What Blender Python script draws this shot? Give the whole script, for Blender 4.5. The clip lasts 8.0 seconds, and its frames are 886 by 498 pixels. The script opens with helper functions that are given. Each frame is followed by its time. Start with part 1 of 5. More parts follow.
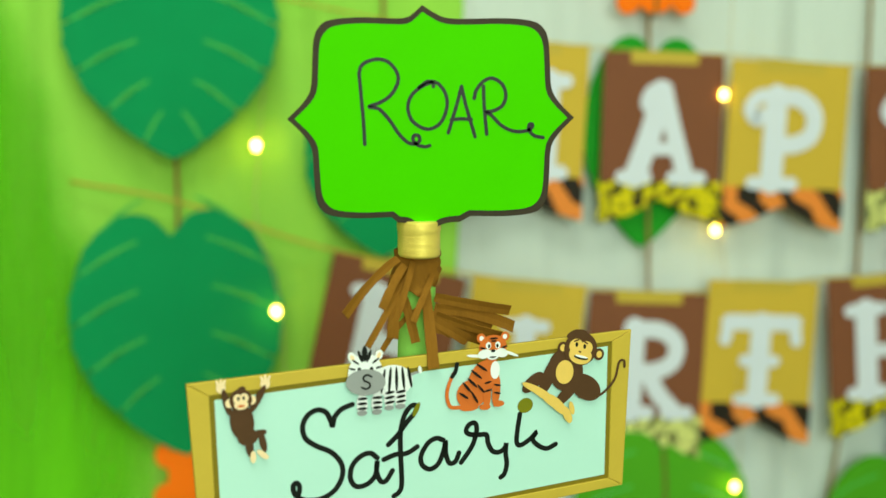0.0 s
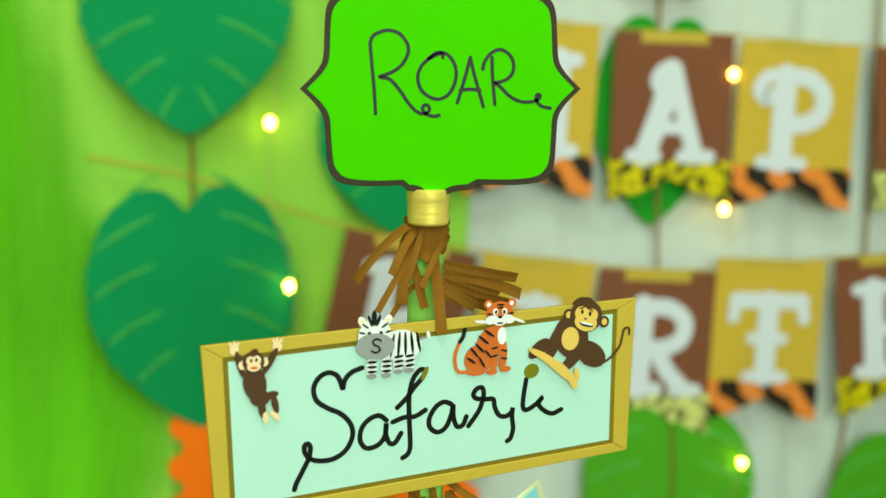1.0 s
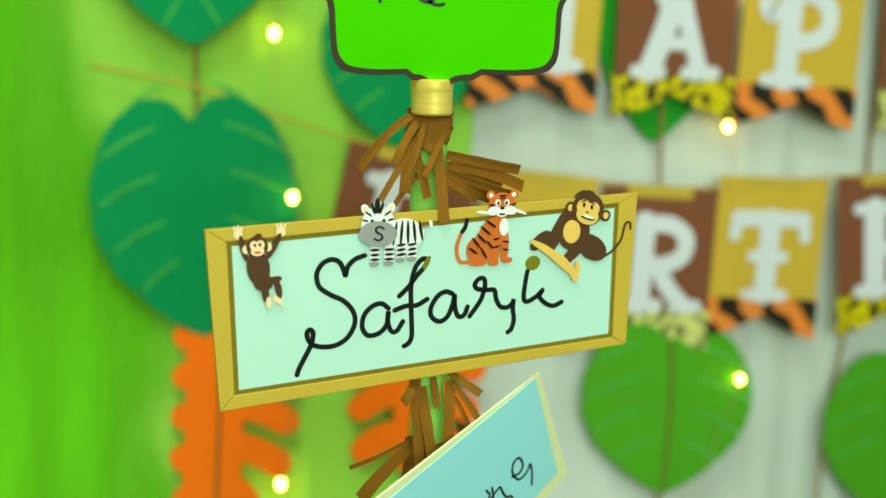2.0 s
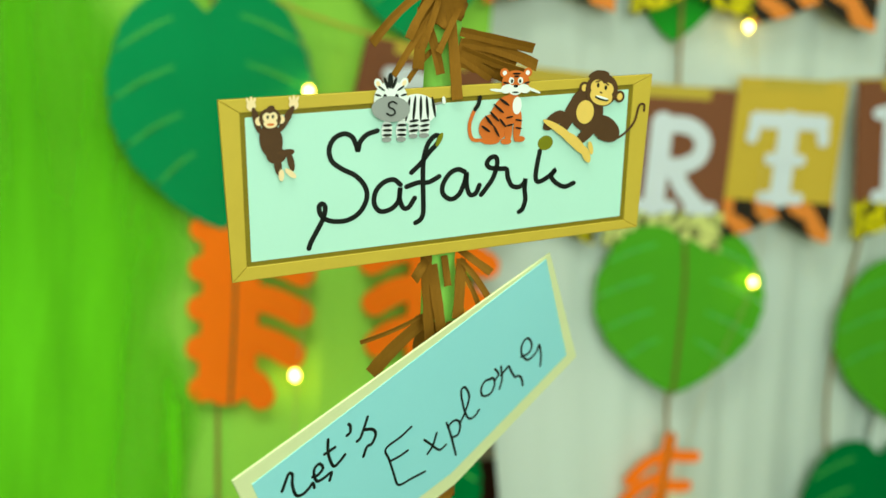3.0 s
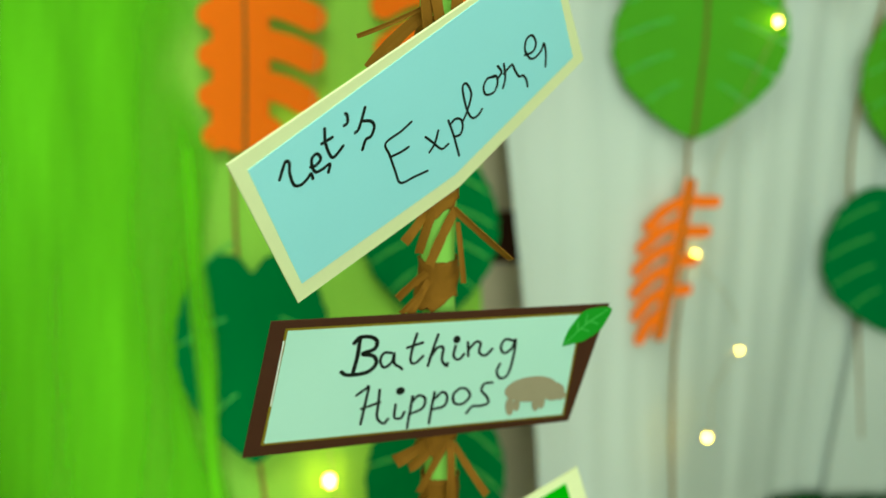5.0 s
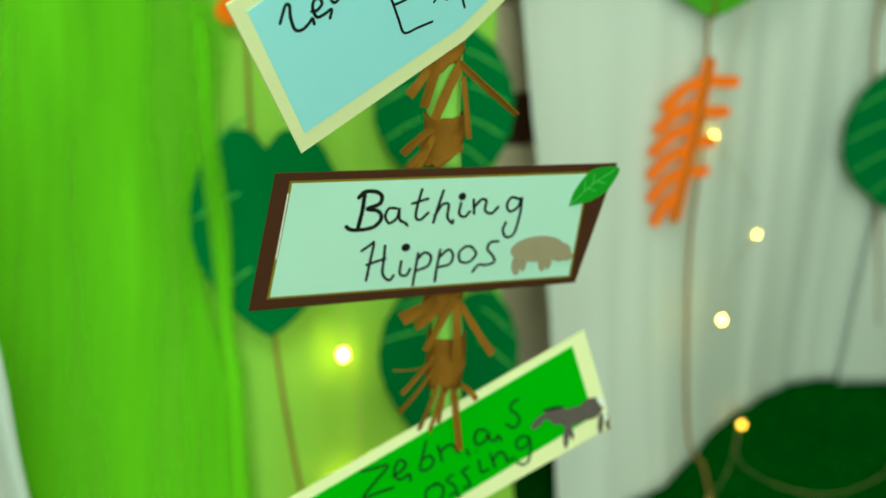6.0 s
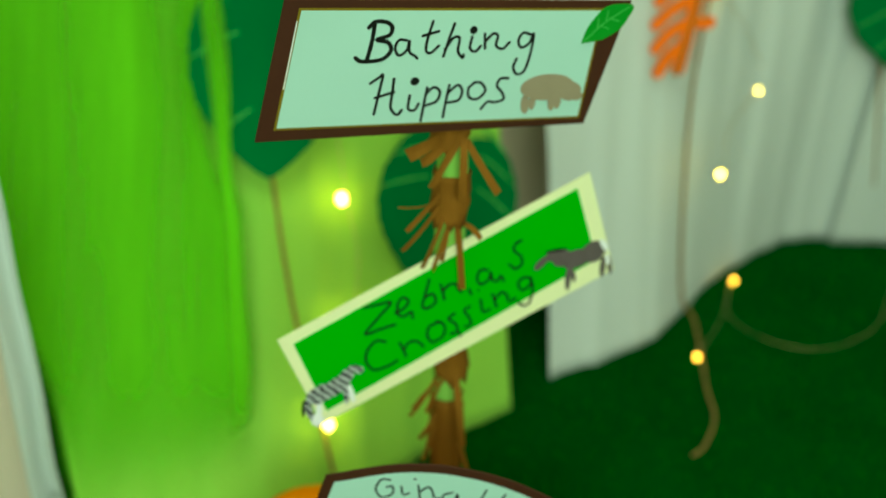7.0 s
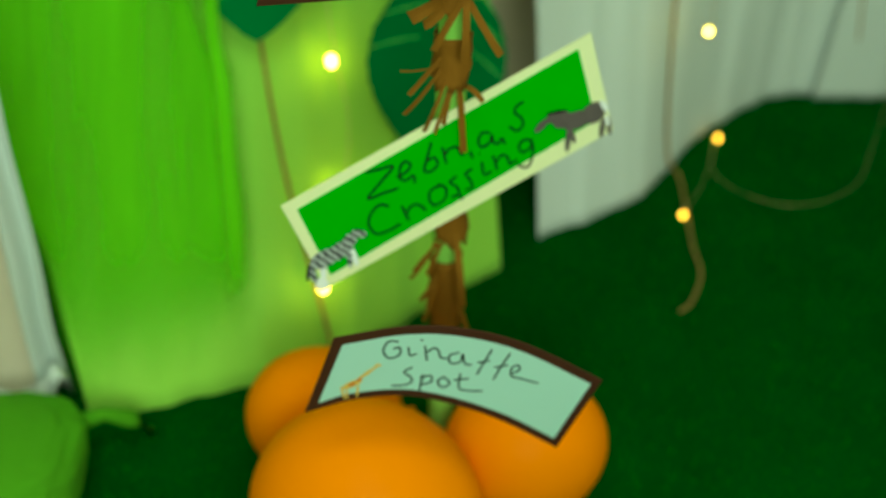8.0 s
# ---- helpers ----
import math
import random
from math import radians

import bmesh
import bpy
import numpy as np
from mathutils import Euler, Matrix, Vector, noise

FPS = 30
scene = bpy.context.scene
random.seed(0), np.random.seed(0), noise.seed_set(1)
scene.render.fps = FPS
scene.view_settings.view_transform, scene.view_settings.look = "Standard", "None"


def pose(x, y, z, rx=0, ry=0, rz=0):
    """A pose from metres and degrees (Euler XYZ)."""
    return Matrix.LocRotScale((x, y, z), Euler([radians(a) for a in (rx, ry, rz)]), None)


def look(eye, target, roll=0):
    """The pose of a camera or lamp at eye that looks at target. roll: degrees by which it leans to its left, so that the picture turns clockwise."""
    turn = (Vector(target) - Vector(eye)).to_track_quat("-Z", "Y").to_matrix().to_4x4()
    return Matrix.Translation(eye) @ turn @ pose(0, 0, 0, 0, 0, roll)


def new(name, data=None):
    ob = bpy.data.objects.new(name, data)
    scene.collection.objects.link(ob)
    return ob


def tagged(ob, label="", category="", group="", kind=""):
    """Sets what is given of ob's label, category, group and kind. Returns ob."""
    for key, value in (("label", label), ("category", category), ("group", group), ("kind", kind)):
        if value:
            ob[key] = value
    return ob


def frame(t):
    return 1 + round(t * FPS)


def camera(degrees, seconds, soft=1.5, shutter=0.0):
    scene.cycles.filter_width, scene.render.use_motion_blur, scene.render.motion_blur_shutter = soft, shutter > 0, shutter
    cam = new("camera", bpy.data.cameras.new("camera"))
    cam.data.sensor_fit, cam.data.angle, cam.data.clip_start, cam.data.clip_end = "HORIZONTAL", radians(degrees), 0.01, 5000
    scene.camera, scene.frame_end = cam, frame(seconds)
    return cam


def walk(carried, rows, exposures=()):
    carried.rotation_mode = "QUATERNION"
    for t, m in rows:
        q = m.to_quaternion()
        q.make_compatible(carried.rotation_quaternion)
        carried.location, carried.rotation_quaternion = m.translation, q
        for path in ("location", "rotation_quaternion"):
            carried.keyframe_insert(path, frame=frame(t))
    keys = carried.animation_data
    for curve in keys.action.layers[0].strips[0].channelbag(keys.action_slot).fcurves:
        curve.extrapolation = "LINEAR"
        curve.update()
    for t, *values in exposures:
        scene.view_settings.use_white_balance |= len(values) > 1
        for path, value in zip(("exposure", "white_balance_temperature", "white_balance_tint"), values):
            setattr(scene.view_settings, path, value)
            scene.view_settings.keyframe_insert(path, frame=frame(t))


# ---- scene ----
cam = camera(39.6, 8.0)
PATH = [
    (0, (-0.084, -0.74, 1.131), (0.182, 1.228, 0.898), -0.2),
    (0.5, (-0.083, -0.747, 1.125), (0.17, 1.223, 0.891), -0.1),
    (1, (-0.083, -0.758, 1.121), (0.16, 1.211, 0.868), -0.0),
    (1.2, (-0.083, -0.762, 1.119), (0.162, 1.206, 0.855), 0.1),
    (2.3, (-0.084, -0.772, 1.081), (0.145, 1.177, 0.693), 0.9),
    (2.5, (-0.081, -0.776, 1.078), (0.14, 1.168, 0.661), 1.1),
    (3, (-0.08, -0.776, 1.064), (0.126, 1.157, 0.593), 1.3),
    (3.5, (-0.078, -0.777, 1.044), (0.116, 1.141, 0.513), 0.9),
    (4, (-0.074, -0.771, 1.023), (0.105, 1.123, 0.408), 0.6),
    (4.2, (-0.071, -0.769, 1.017), (0.101, 1.11, 0.354), 0.8),
    (5.3, (-0.05, -0.79, 0.977), (0.077, 1.042, 0.186), -0.7),
    (5.5, (-0.045, -0.792, 0.97), (0.062, 1.029, 0.151), -0.6),
    (6, (-0.043, -0.799, 0.952), (0.049, 0.99, 0.063), -0.5),
    (6.5, (-0.05, -0.801, 0.931), (0.049, 0.943, -0.043), 0.3),
    (6.8, (-0.053, -0.8, 0.931), (0.058, 0.904, -0.11), 0.9),
    (7, (-0.059, -0.802, 0.931), (0.053, 0.878, -0.148), 1.2),
    (7.5, (-0.072, -0.801, 0.932), (0.058, 0.802, -0.256), 1.2),
    (8, (-0.087, -0.8, 0.935), (0.075, 0.742, -0.329), 1.7),
]
walk(cam, [(t, look(eye, target, roll)) for t, eye, target, roll in PATH],
     exposures=((0, 0.08, 6600, -18), (4, 0.10, 6580, -21), (6, 0.06, 6550, -24), (8, -0.19, 6800, -35)))
cam.data.dof.use_dof = True
cam.data.dof.focus_distance = 0.762
cam.data.dof.aperture_fstop = 3.3

# ---- light ----
world = bpy.data.worlds.new("world")
scene.world = world
world.use_nodes = True
wn = world.node_tree.nodes
sky = wn.new("ShaderNodeTexSky")
sky.sky_type, sky.sun_disc = "NISHITA", False
sky.sun_elevation, sky.sun_rotation = radians(40), radians(160)
wn["Background"].inputs[1].default_value = 0.08
world.node_tree.links.new(sky.outputs[0], wn["Background"].inputs[0])


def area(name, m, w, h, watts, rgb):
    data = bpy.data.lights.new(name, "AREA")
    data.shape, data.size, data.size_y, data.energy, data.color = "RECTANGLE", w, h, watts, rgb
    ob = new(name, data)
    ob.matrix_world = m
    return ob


# added lamp behind the view, set in an opening made for it
area("added_front_light", look((0.16, -2.24, 1.62), (0.06, 0, 1.45)), 1.4, 1.2, 42, (1.0, 1.0, 0.98))
# added lamp without a fitting, to brighten everything from above
area("added_overhead_fill", look((-0.25, -0.65, 2.36), (-0.25, -0.64, 0)), 0.9, 0.6, 13, (1.0, 0.99, 0.95))


# ---- materials ----
def lin(r, g, b):
    return tuple((c / 255 / 12.92 if c < 10.3 else ((c / 255 + 0.055) / 1.055) ** 2.4) for c in (r, g, b))


def surface(name, rgb, rough=0.7, vary=0.12, scale=40.0, bump=0.15, fine=400.0, sheen=0.0, metal=0.0, glow=0.0, streak=1.0, gloss=0.18):
    """A matt surface with blotches and fine grain; streak stretches the blotches upright."""
    m = bpy.data.materials.new(name)
    m.use_nodes = True
    nt = m.node_tree
    b = nt.nodes["Principled BSDF"]
    co = nt.nodes.new("ShaderNodeTexCoord")
    mp = nt.nodes.new("ShaderNodeMapping")
    mp.inputs["Scale"].default_value = (1, 1 if streak == 1 else 0.15, 1 / streak)
    nt.links.new(co.outputs["Object"], mp.inputs[0])
    n1, n2 = nt.nodes.new("ShaderNodeTexNoise"), nt.nodes.new("ShaderNodeTexNoise")
    n1.inputs["Scale"].default_value, n2.inputs["Scale"].default_value = scale, fine
    n1.inputs["Detail"].default_value = 5
    for n in (n1, n2):
        nt.links.new(mp.outputs[0], n.inputs["Vector"])
    mix = nt.nodes.new("ShaderNodeMix")
    mix.data_type = "RGBA"
    mix.inputs[6].default_value = (*[c * (1 - vary) for c in rgb], 1)
    mix.inputs[7].default_value = (*[min(c * (1 + vary) + 0.01 * vary, 1) for c in rgb], 1)
    add = nt.nodes.new("ShaderNodeMath")
    add.operation, add.use_clamp = "MULTIPLY_ADD", True
    add.inputs[1].default_value = 0.35
    nt.links.new(n2.outputs[0], add.inputs[0])
    mul = nt.nodes.new("ShaderNodeMath")
    mul.operation = "MULTIPLY"
    mul.inputs[1].default_value = 0.65
    nt.links.new(n1.outputs[0], mul.inputs[0])
    nt.links.new(mul.outputs[0], add.inputs[2])
    nt.links.new(add.outputs[0], mix.inputs[0])
    nt.links.new(mix.outputs[2], b.inputs["Base Color"])
    bp = nt.nodes.new("ShaderNodeBump")
    bp.inputs["Strength"].default_value, bp.inputs["Distance"].default_value = bump, 0.001
    nt.links.new(add.outputs[0], bp.inputs["Height"])
    nt.links.new(bp.outputs[0], b.inputs["Normal"])
    b.inputs["Roughness"].default_value, b.inputs["Metallic"].default_value = rough, metal
    b.inputs["Specular IOR Level"].default_value = gloss
    b.inputs["Sheen Weight"].default_value = sheen
    if glow:
        b.inputs["Emission Color"].default_value, b.inputs["Emission Strength"].default_value = (*rgb, 1), glow
    return m


def pattern(name, ground, marks, kind):
    """Printed animal-skin paper: slanting stripes or broken spots on a ground colour."""
    m = surface(name, ground, 0.6)
    nt = m.node_tree
    b = nt.nodes["Principled BSDF"]
    co = nt.nodes.new("ShaderNodeTexCoord")
    ramp = nt.nodes.new("ShaderNodeValToRGB")
    if kind == "stripes":
        tex = nt.nodes.new("ShaderNodeTexWave")
        tex.bands_direction = "DIAGONAL"
        tex.inputs["Scale"].default_value, tex.inputs["Distortion"].default_value = 13.0, 3.0
        tex.inputs["Detail Scale"].default_value = 2.5
        out = tex.outputs["Fac"]
        at = (0.42, 0.50)
    else:
        tex = nt.nodes.new("ShaderNodeTexNoise")
        tex.inputs["Scale"].default_value, tex.inputs["Detail"].default_value = 95.0, 1.0
        out = tex.outputs[0]
        at = (0.44, 0.48)
    nt.links.new(co.outputs["Object"], tex.inputs["Vector"])
    ramp.color_ramp.elements[0].position, ramp.color_ramp.elements[1].position = at
    ramp.color_ramp.elements[0].color, ramp.color_ramp.elements[1].color = (*marks, 1), (*ground, 1)
    nt.links.new(out, ramp.inputs[0])
    nt.links.new(ramp.outputs[0], b.inputs["Base Color"])
    return m


GREEN_CARD = surface("bright_green_card", lin(84, 190, 8), 0.6, 0.07, 25, 0.05, gloss=0.05)
BORDER = surface("dark_brown_marker", lin(51, 42, 26), 0.6, 0.25, 120, 0.1)
MINT = surface("mint_paper", lin(186, 225, 210), 0.55, 0.03, 18, 0.05)
GOLD_CARD = surface("gold_card", lin(194, 168, 64), 0.5, 0.08, 60, 0.1)
GOLD_LINE = surface("dark_gold_line", lin(128, 112, 26), 0.55, 0.15, 90, 0.1)
BLUE = surface("pale_blue_paper", lin(168, 230, 239), 0.55, 0.03, 16, 0.05)
CREAM = surface("cream_card", lin(234, 238, 186), 0.6, 0.05, 40, 0.08)
BROWN_CARD = surface("brown_card", lin(68, 38, 22), 0.6, 0.15, 60, 0.1)
LAWN_CARD = surface("green_card", lin(52, 172, 8), 0.5, 0.06, 30, 0.06)
INK = surface("black_ink", lin(20, 23, 18), 0.4, 0.35, 150, 0.05)
OLIVE = surface("olive_paint", lin(120, 120, 20), 0.6)
CREPE_BROWN = surface("brown_crepe_paper", lin(126, 85, 19), 0.85, 0.25, 90, 0.6, 700, streak=3)
CREPE_GREEN = surface("green_crepe_paper", lin(152, 212, 92), 0.8, 0.15, 60, 0.6, 500)
RIBBON = surface("gold_satin_ribbon", lin(228, 206, 98), 0.42, 0.22, 60, 0.4, streak=0.06, metal=0.25)
WHITE = surface("white_print", lin(236, 240, 236), 0.6, 0.03, 50, 0.05)
GREY = surface("grey_print", lin(150, 152, 150), 0.6, 0.05, 60, 0.05)
DARK = surface("dark_brown_print", lin(80, 54, 30), 0.6, 0.2, 80, 0.05)
TAN = surface("tan_print", lin(226, 190, 96), 0.6, 0.1, 80, 0.05)
SKIN = surface("peach_print", lin(240, 214, 168), 0.6, 0.08, 80, 0.05)
RUST = surface("rust_print", lin(204, 106, 42), 0.6, 0.1, 80, 0.05)
TAUPE = surface("taupe_print", lin(158, 146, 120), 0.6, 0.08, 80, 0.05)
GREY_STRIPED = pattern("grey_striped_print", lin(170, 178, 174), lin(62, 64, 66), "stripes")
GREY_STRIPED.node_tree.nodes["Wave Texture"].inputs["Scale"].default_value = 90
FLAG_WHITE = surface("pale_flag_paper", lin(218, 222, 232), 0.7, 0.04, 30, 0.05)
PALE_LINE = surface("pale_leaf_line", lin(96, 184, 84), 0.85, 0.1, 30, 0.1)
LEAF_DARK = surface("dark_green_felt", lin(42, 143, 82), 0.85, 0.12, 14, 0.3, 300, sheen=0.1)
LEAF_DEEP = surface("deep_green_felt", lin(18, 112, 50), 0.85, 0.12, 14, 0.3, 300, sheen=0.1)
LEAF_MID = surface("mid_green_paper", lin(87, 159, 31), 0.75, 0.1, 14, 0.2)
LEAF_VIVID = surface("vivid_green_paper", lin(54, 150, 36), 0.75, 0.15, 20, 0.2)
ORANGE_FELT = surface("orange_felt", lin(250, 116, 16), 0.85, 0.1, 16, 0.3, sheen=0.1)
RIB = surface("brown_cord", lin(104, 92, 40), 0.9, 0.3, 120, 0.5)
JUTE = surface("jute_rope", lin(148, 118, 68), 0.9, 0.3, 250, 0.8, 900)
WIRE = surface("copper_wire", lin(196, 176, 120), 0.35, 0.1, 200, 0.05, metal=0.6)
LIME_CLOTH = surface("lime_cloth", lin(158, 212, 80), 0.9, 0.08, 5, 0.5, 900, sheen=0.1, streak=4)
VIVID_CLOTH = surface("vivid_green_tulle", lin(118, 204, 32), 0.9, 0.34, 9, 0.5, 900, sheen=0.1, streak=5)
WHITE_CLOTH = surface("white_cloth", lin(208, 217, 210), 0.9, 0.05, 5, 0.5, 900, sheen=0.1, streak=4)
# the tulle lets some of the cloth behind show through, in upright streaks
nt = VIVID_CLOTH.node_tree
tc, tm, tn, tr = (nt.nodes.new("ShaderNode" + k) for k in ("TexCoord", "Mapping", "TexNoise", "MapRange"))
tm.inputs["Scale"].default_value = (12, 1.5, 1.3)
tn.inputs["Scale"].default_value, tn.inputs["Detail"].default_value = 1.0, 4.0
tr.inputs["From Min"].default_value, tr.inputs["From Max"].default_value = 0.34, 0.62
tr.inputs["To Min"].default_value, tr.inputs["To Max"].default_value = 0.24, 0.90
nt.links.new(tc.outputs["Object"], tm.inputs[0])
nt.links.new(tm.outputs[0], tn.inputs["Vector"])
nt.links.new(tn.outputs[0], tr.inputs["Value"])
ts, ta, tz, tw = (nt.nodes.new("ShaderNode" + k) for k in ("SeparateXYZ", "Math", "MapRange", "Math"))
nt.links.new(tc.outputs["Object"], ts.inputs[0])
ta.operation, ta.inputs[1].default_value = "MULTIPLY_ADD", -0.16
nt.links.new(tn.outputs[0], ta.inputs[0])
nt.links.new(ts.outputs["Z"], ta.inputs[2])
tz.interpolation_type = "SMOOTHSTEP"
tz.inputs["From Min"].default_value, tz.inputs["From Max"].default_value = -0.06, 0.09
nt.links.new(ta.outputs[0], tz.inputs["Value"])
tw.operation = "MULTIPLY"
nt.links.new(tr.outputs[0], tw.inputs[0])
nt.links.new(tz.outputs[0], tw.inputs[1])
te, tv = nt.nodes.new("ShaderNodeAttribute"), nt.nodes.new("ShaderNodeMath")
te.attribute_name, tv.operation = "weave", "MULTIPLY"
nt.links.new(tw.outputs[0], tv.inputs[0])
nt.links.new(te.outputs["Fac"], tv.inputs[1])
nt.links.new(tv.outputs[0], nt.nodes["Principled BSDF"].inputs["Alpha"])
FLAG_BROWN = surface("brown_flag_card", lin(124, 76, 50), 0.65, 0.06, 30, 0.1)
FLAG_OCHRE = surface("ochre_flag_card", lin(204, 172, 62), 0.65, 0.06, 30, 0.1)
BUNDLE = surface("green_cloth", lin(88, 150, 28), 0.9, 0.2, 20, 0.5, 900)
CARTON = surface("cardboard", lin(232, 216, 182), 0.85, 0.1, 30, 0.3, 300)
TIGER = pattern("tiger_stripe_paper", lin(226, 134, 56), lin(36, 30, 20), "stripes")
LEOPARD = pattern("yellow_spot_paper", lin(212, 196, 22), lin(44, 40, 12), "spots")
PALE_SPOT = pattern("pale_spot_paper", lin(214, 216, 130), lin(90, 92, 50), "spots")
RUBBER = surface("orange_balloon", lin(242, 134, 0), 0.55, 0.05, 12, 0.02, gloss=0.10)
TURF = surface("turf_backing", lin(1, 66, 4), 0.95, 0.5, 9, 0.8, 160, gloss=0.02)
BLADE = surface("turf_blade", lin(2, 104, 5), 0.8, 0.5, 7, 0.2, gloss=0.03)
PLASTER = surface("beige_plaster", lin(214, 202, 180), 0.9, 0.06, 6, 0.3, 200)
CEIL = surface("white_ceiling_paint", lin(236, 236, 230), 0.9, 0.03, 6, 0.2, 200)
GLOW = surface("warm_bulb", (1.0, 0.60, 0.10), 0.3, 0.0, glow=30.0)
AMBER = surface("amber_bulb", (1.0, 0.46, 0.06), 0.3, 0.0, glow=9.0)


# ---- mesh helpers ----
def catmull(pts, n=7):
    """A smooth line through the points."""
    p = [Vector(q) for q in pts]
    if len(p) < 3:
        return p
    q = [2 * p[0] - p[1]] + p + [2 * p[-1] - p[-2]]
    out = []
    for i in range(1, len(q) - 2):
        a, b, c, d = q[i - 1:i + 3]
        for k in range(n):
            t = k / n
            out.append(0.5 * (2 * b + (c - a) * t + (2 * a - 5 * b + 4 * c - d) * t * t + (3 * b - a - 3 * c + d) * t ** 3))
    return out + [p[-1]]


def join(ob, parent, m=None):
    if parent:
        ob.parent = parent
    if m is not None:
        ob.matrix_local = m
    return ob


def built(name, verts, faces, mats, parent=None, label="", m=None, smooth=False, slots=None):
    me = bpy.data.meshes.new(name)
    me.from_pydata([tuple(v) for v in verts], [], faces)
    for mt in mats if isinstance(mats, (list, tuple)) else [mats]:
        me.materials.append(mt)
    if slots:
        me.polygons.foreach_set("material_index", slots)
    if smooth:
        me.polygons.foreach_set("use_smooth", [True] * len(me.polygons))
    me.update()
    return tagged(join(new(name, me), parent, m), label)


def part(name, bm, material, parent=None, label="", m=None, smooth=False):
    me = bpy.data.meshes.new(name)
    bm.to_mesh(me)
    bm.free()
    me.materials.append(material)
    if smooth:
        me.polygons.foreach_set("use_smooth", [True] * len(me.polygons))
    return tagged(join(new(name, me), parent, m), label)


def plate(outline, y0, y1, bev=0.0):
    """A flat plate in the x-z plane from depth y0 (front, towards -y) to y1, with its edge bevelled."""
    bm = bmesh.new()
    vs = [bm.verts.new((x, y1, z)) for x, z in outline]
    f = bm.faces.new(vs)
    r = bmesh.ops.extrude_face_region(bm, geom=[f])
    moved = [v for v in r["geom"] if isinstance(v, bmesh.types.BMVert)]
    bmesh.ops.translate(bm, verts=moved, vec=(0, y0 - y1, 0))
    if bev:
        bmesh.ops.bevel(bm, geom=[e for e in bm.edges if all(abs(v.co.y - y0) < 1e-6 for v in e.verts)], offset=bev, segments=1, affect="EDGES")
    bmesh.ops.triangulate(bm, faces=[f for f in bm.faces if len(f.verts) > 4])
    bmesh.ops.recalc_face_normals(bm, faces=bm.faces)
    return bm


def mm(pts):
    return [(a / 1000, b / 1000) for a, b in pts]


def ribbons(strokes, width, depth, lift=0.00004, thick=0.0003, n=6):
    """Round-ended flat strokes, each a hair proud of the last. Widths and points in metres."""
    verts, faces = [], []
    for k, st in enumerate(strokes):
        p = catmull([Vector((a, b)) for a, b in st], n)
        y = depth - lift * k
        left, right = [], []
        cap = 5
        for i, q in enumerate(p):
            d = (p[min(i + 1, len(p) - 1)] - p[max(i - 1, 0)])
            d = d.normalized() if d.length else Vector((1, 0))
            nn = Vector((-d.y, d.x)) * width / 2
            if i == 0:
                for c in range(cap + 1):
                    a = math.pi / 2 * c / cap
                    left.append(q - d * width / 2 * math.cos(a) + nn * math.sin(a))
                    right.append(q - d * width / 2 * math.cos(a) - nn * math.sin(a))
            elif i == len(p) - 1:
                for c in range(cap + 1):
                    a = math.pi / 2 * c / cap
                    left.append(q + d * width / 2 * math.sin(a) + nn * math.cos(a))
                    right.append(q + d * width / 2 * math.sin(a) - nn * math.cos(a))
            else:
                left.append(q + nn)
                right.append(q - nn)
        b, m = len(verts), len(left)
        for l, r in zip(left, right):
            verts += [(l.x, y, l.y), (r.x, y, r.y), (l.x, y + thick, l.y), (r.x, y + thick, r.y)]
        for i in range(m - 1):
            a, c = b + 4 * i, b + 4 * i + 4
            faces += [(a, a + 1, c + 1, c), (a, c, c + 2, a + 2), (a + 1, a + 3, c + 3, c + 1)]
    return verts, faces


def letter(board, strokes, width, material):
    v, f = ribbons([mm(s) for s in strokes], width / 1000, -0.0047)
    return built("letter", v, f, material, board)


def discs(name, parent, shapes, mats, depth, label):
    """A flat paper cut-out of overlapping ovals (centre, radii, turn, material number) on a sign."""
    verts, faces, slots = [], [], []
    for k, (cx, cz, rx, rz, turn, slot) in enumerate(shapes):
        b, c, s = len(verts), math.cos(radians(turn)), math.sin(radians(turn))
        n = 28
        y = depth - 0.00006 * k
        for yy in (y, y + 0.0004):
            for i in range(n):
                a = 2 * math.pi * i / n
                u, w = rx * math.cos(a) / 1000, rz * math.sin(a) / 1000
                verts.append((cx / 1000 + u * c - w * s, yy, cz / 1000 + u * s + w * c))
        faces.append(tuple(range(b, b + n)))
        slots.append(slot)
        for i in range(n):
            j = (i + 1) % n
            faces.append((b + i, b + n + i, b + n + j, b + j))
            slots.append(slot)
    return built(name, verts, faces, mats, parent, label, slots=slots)


# ---- the room ----
def box(x0, x1, y0, y1, z0, z1):
    bm = bmesh.new()
    bmesh.ops.create_cube(bm, size=1, matrix=Matrix.LocRotScale(((x0 + x1) / 2, (y0 + y1) / 2, (z0 + z1) / 2), None, (x1 - x0, y1 - y0, z1 - z0)))
    return bm


def structure(ob, label, category):
    return tagged(ob, label, category, kind="structure")


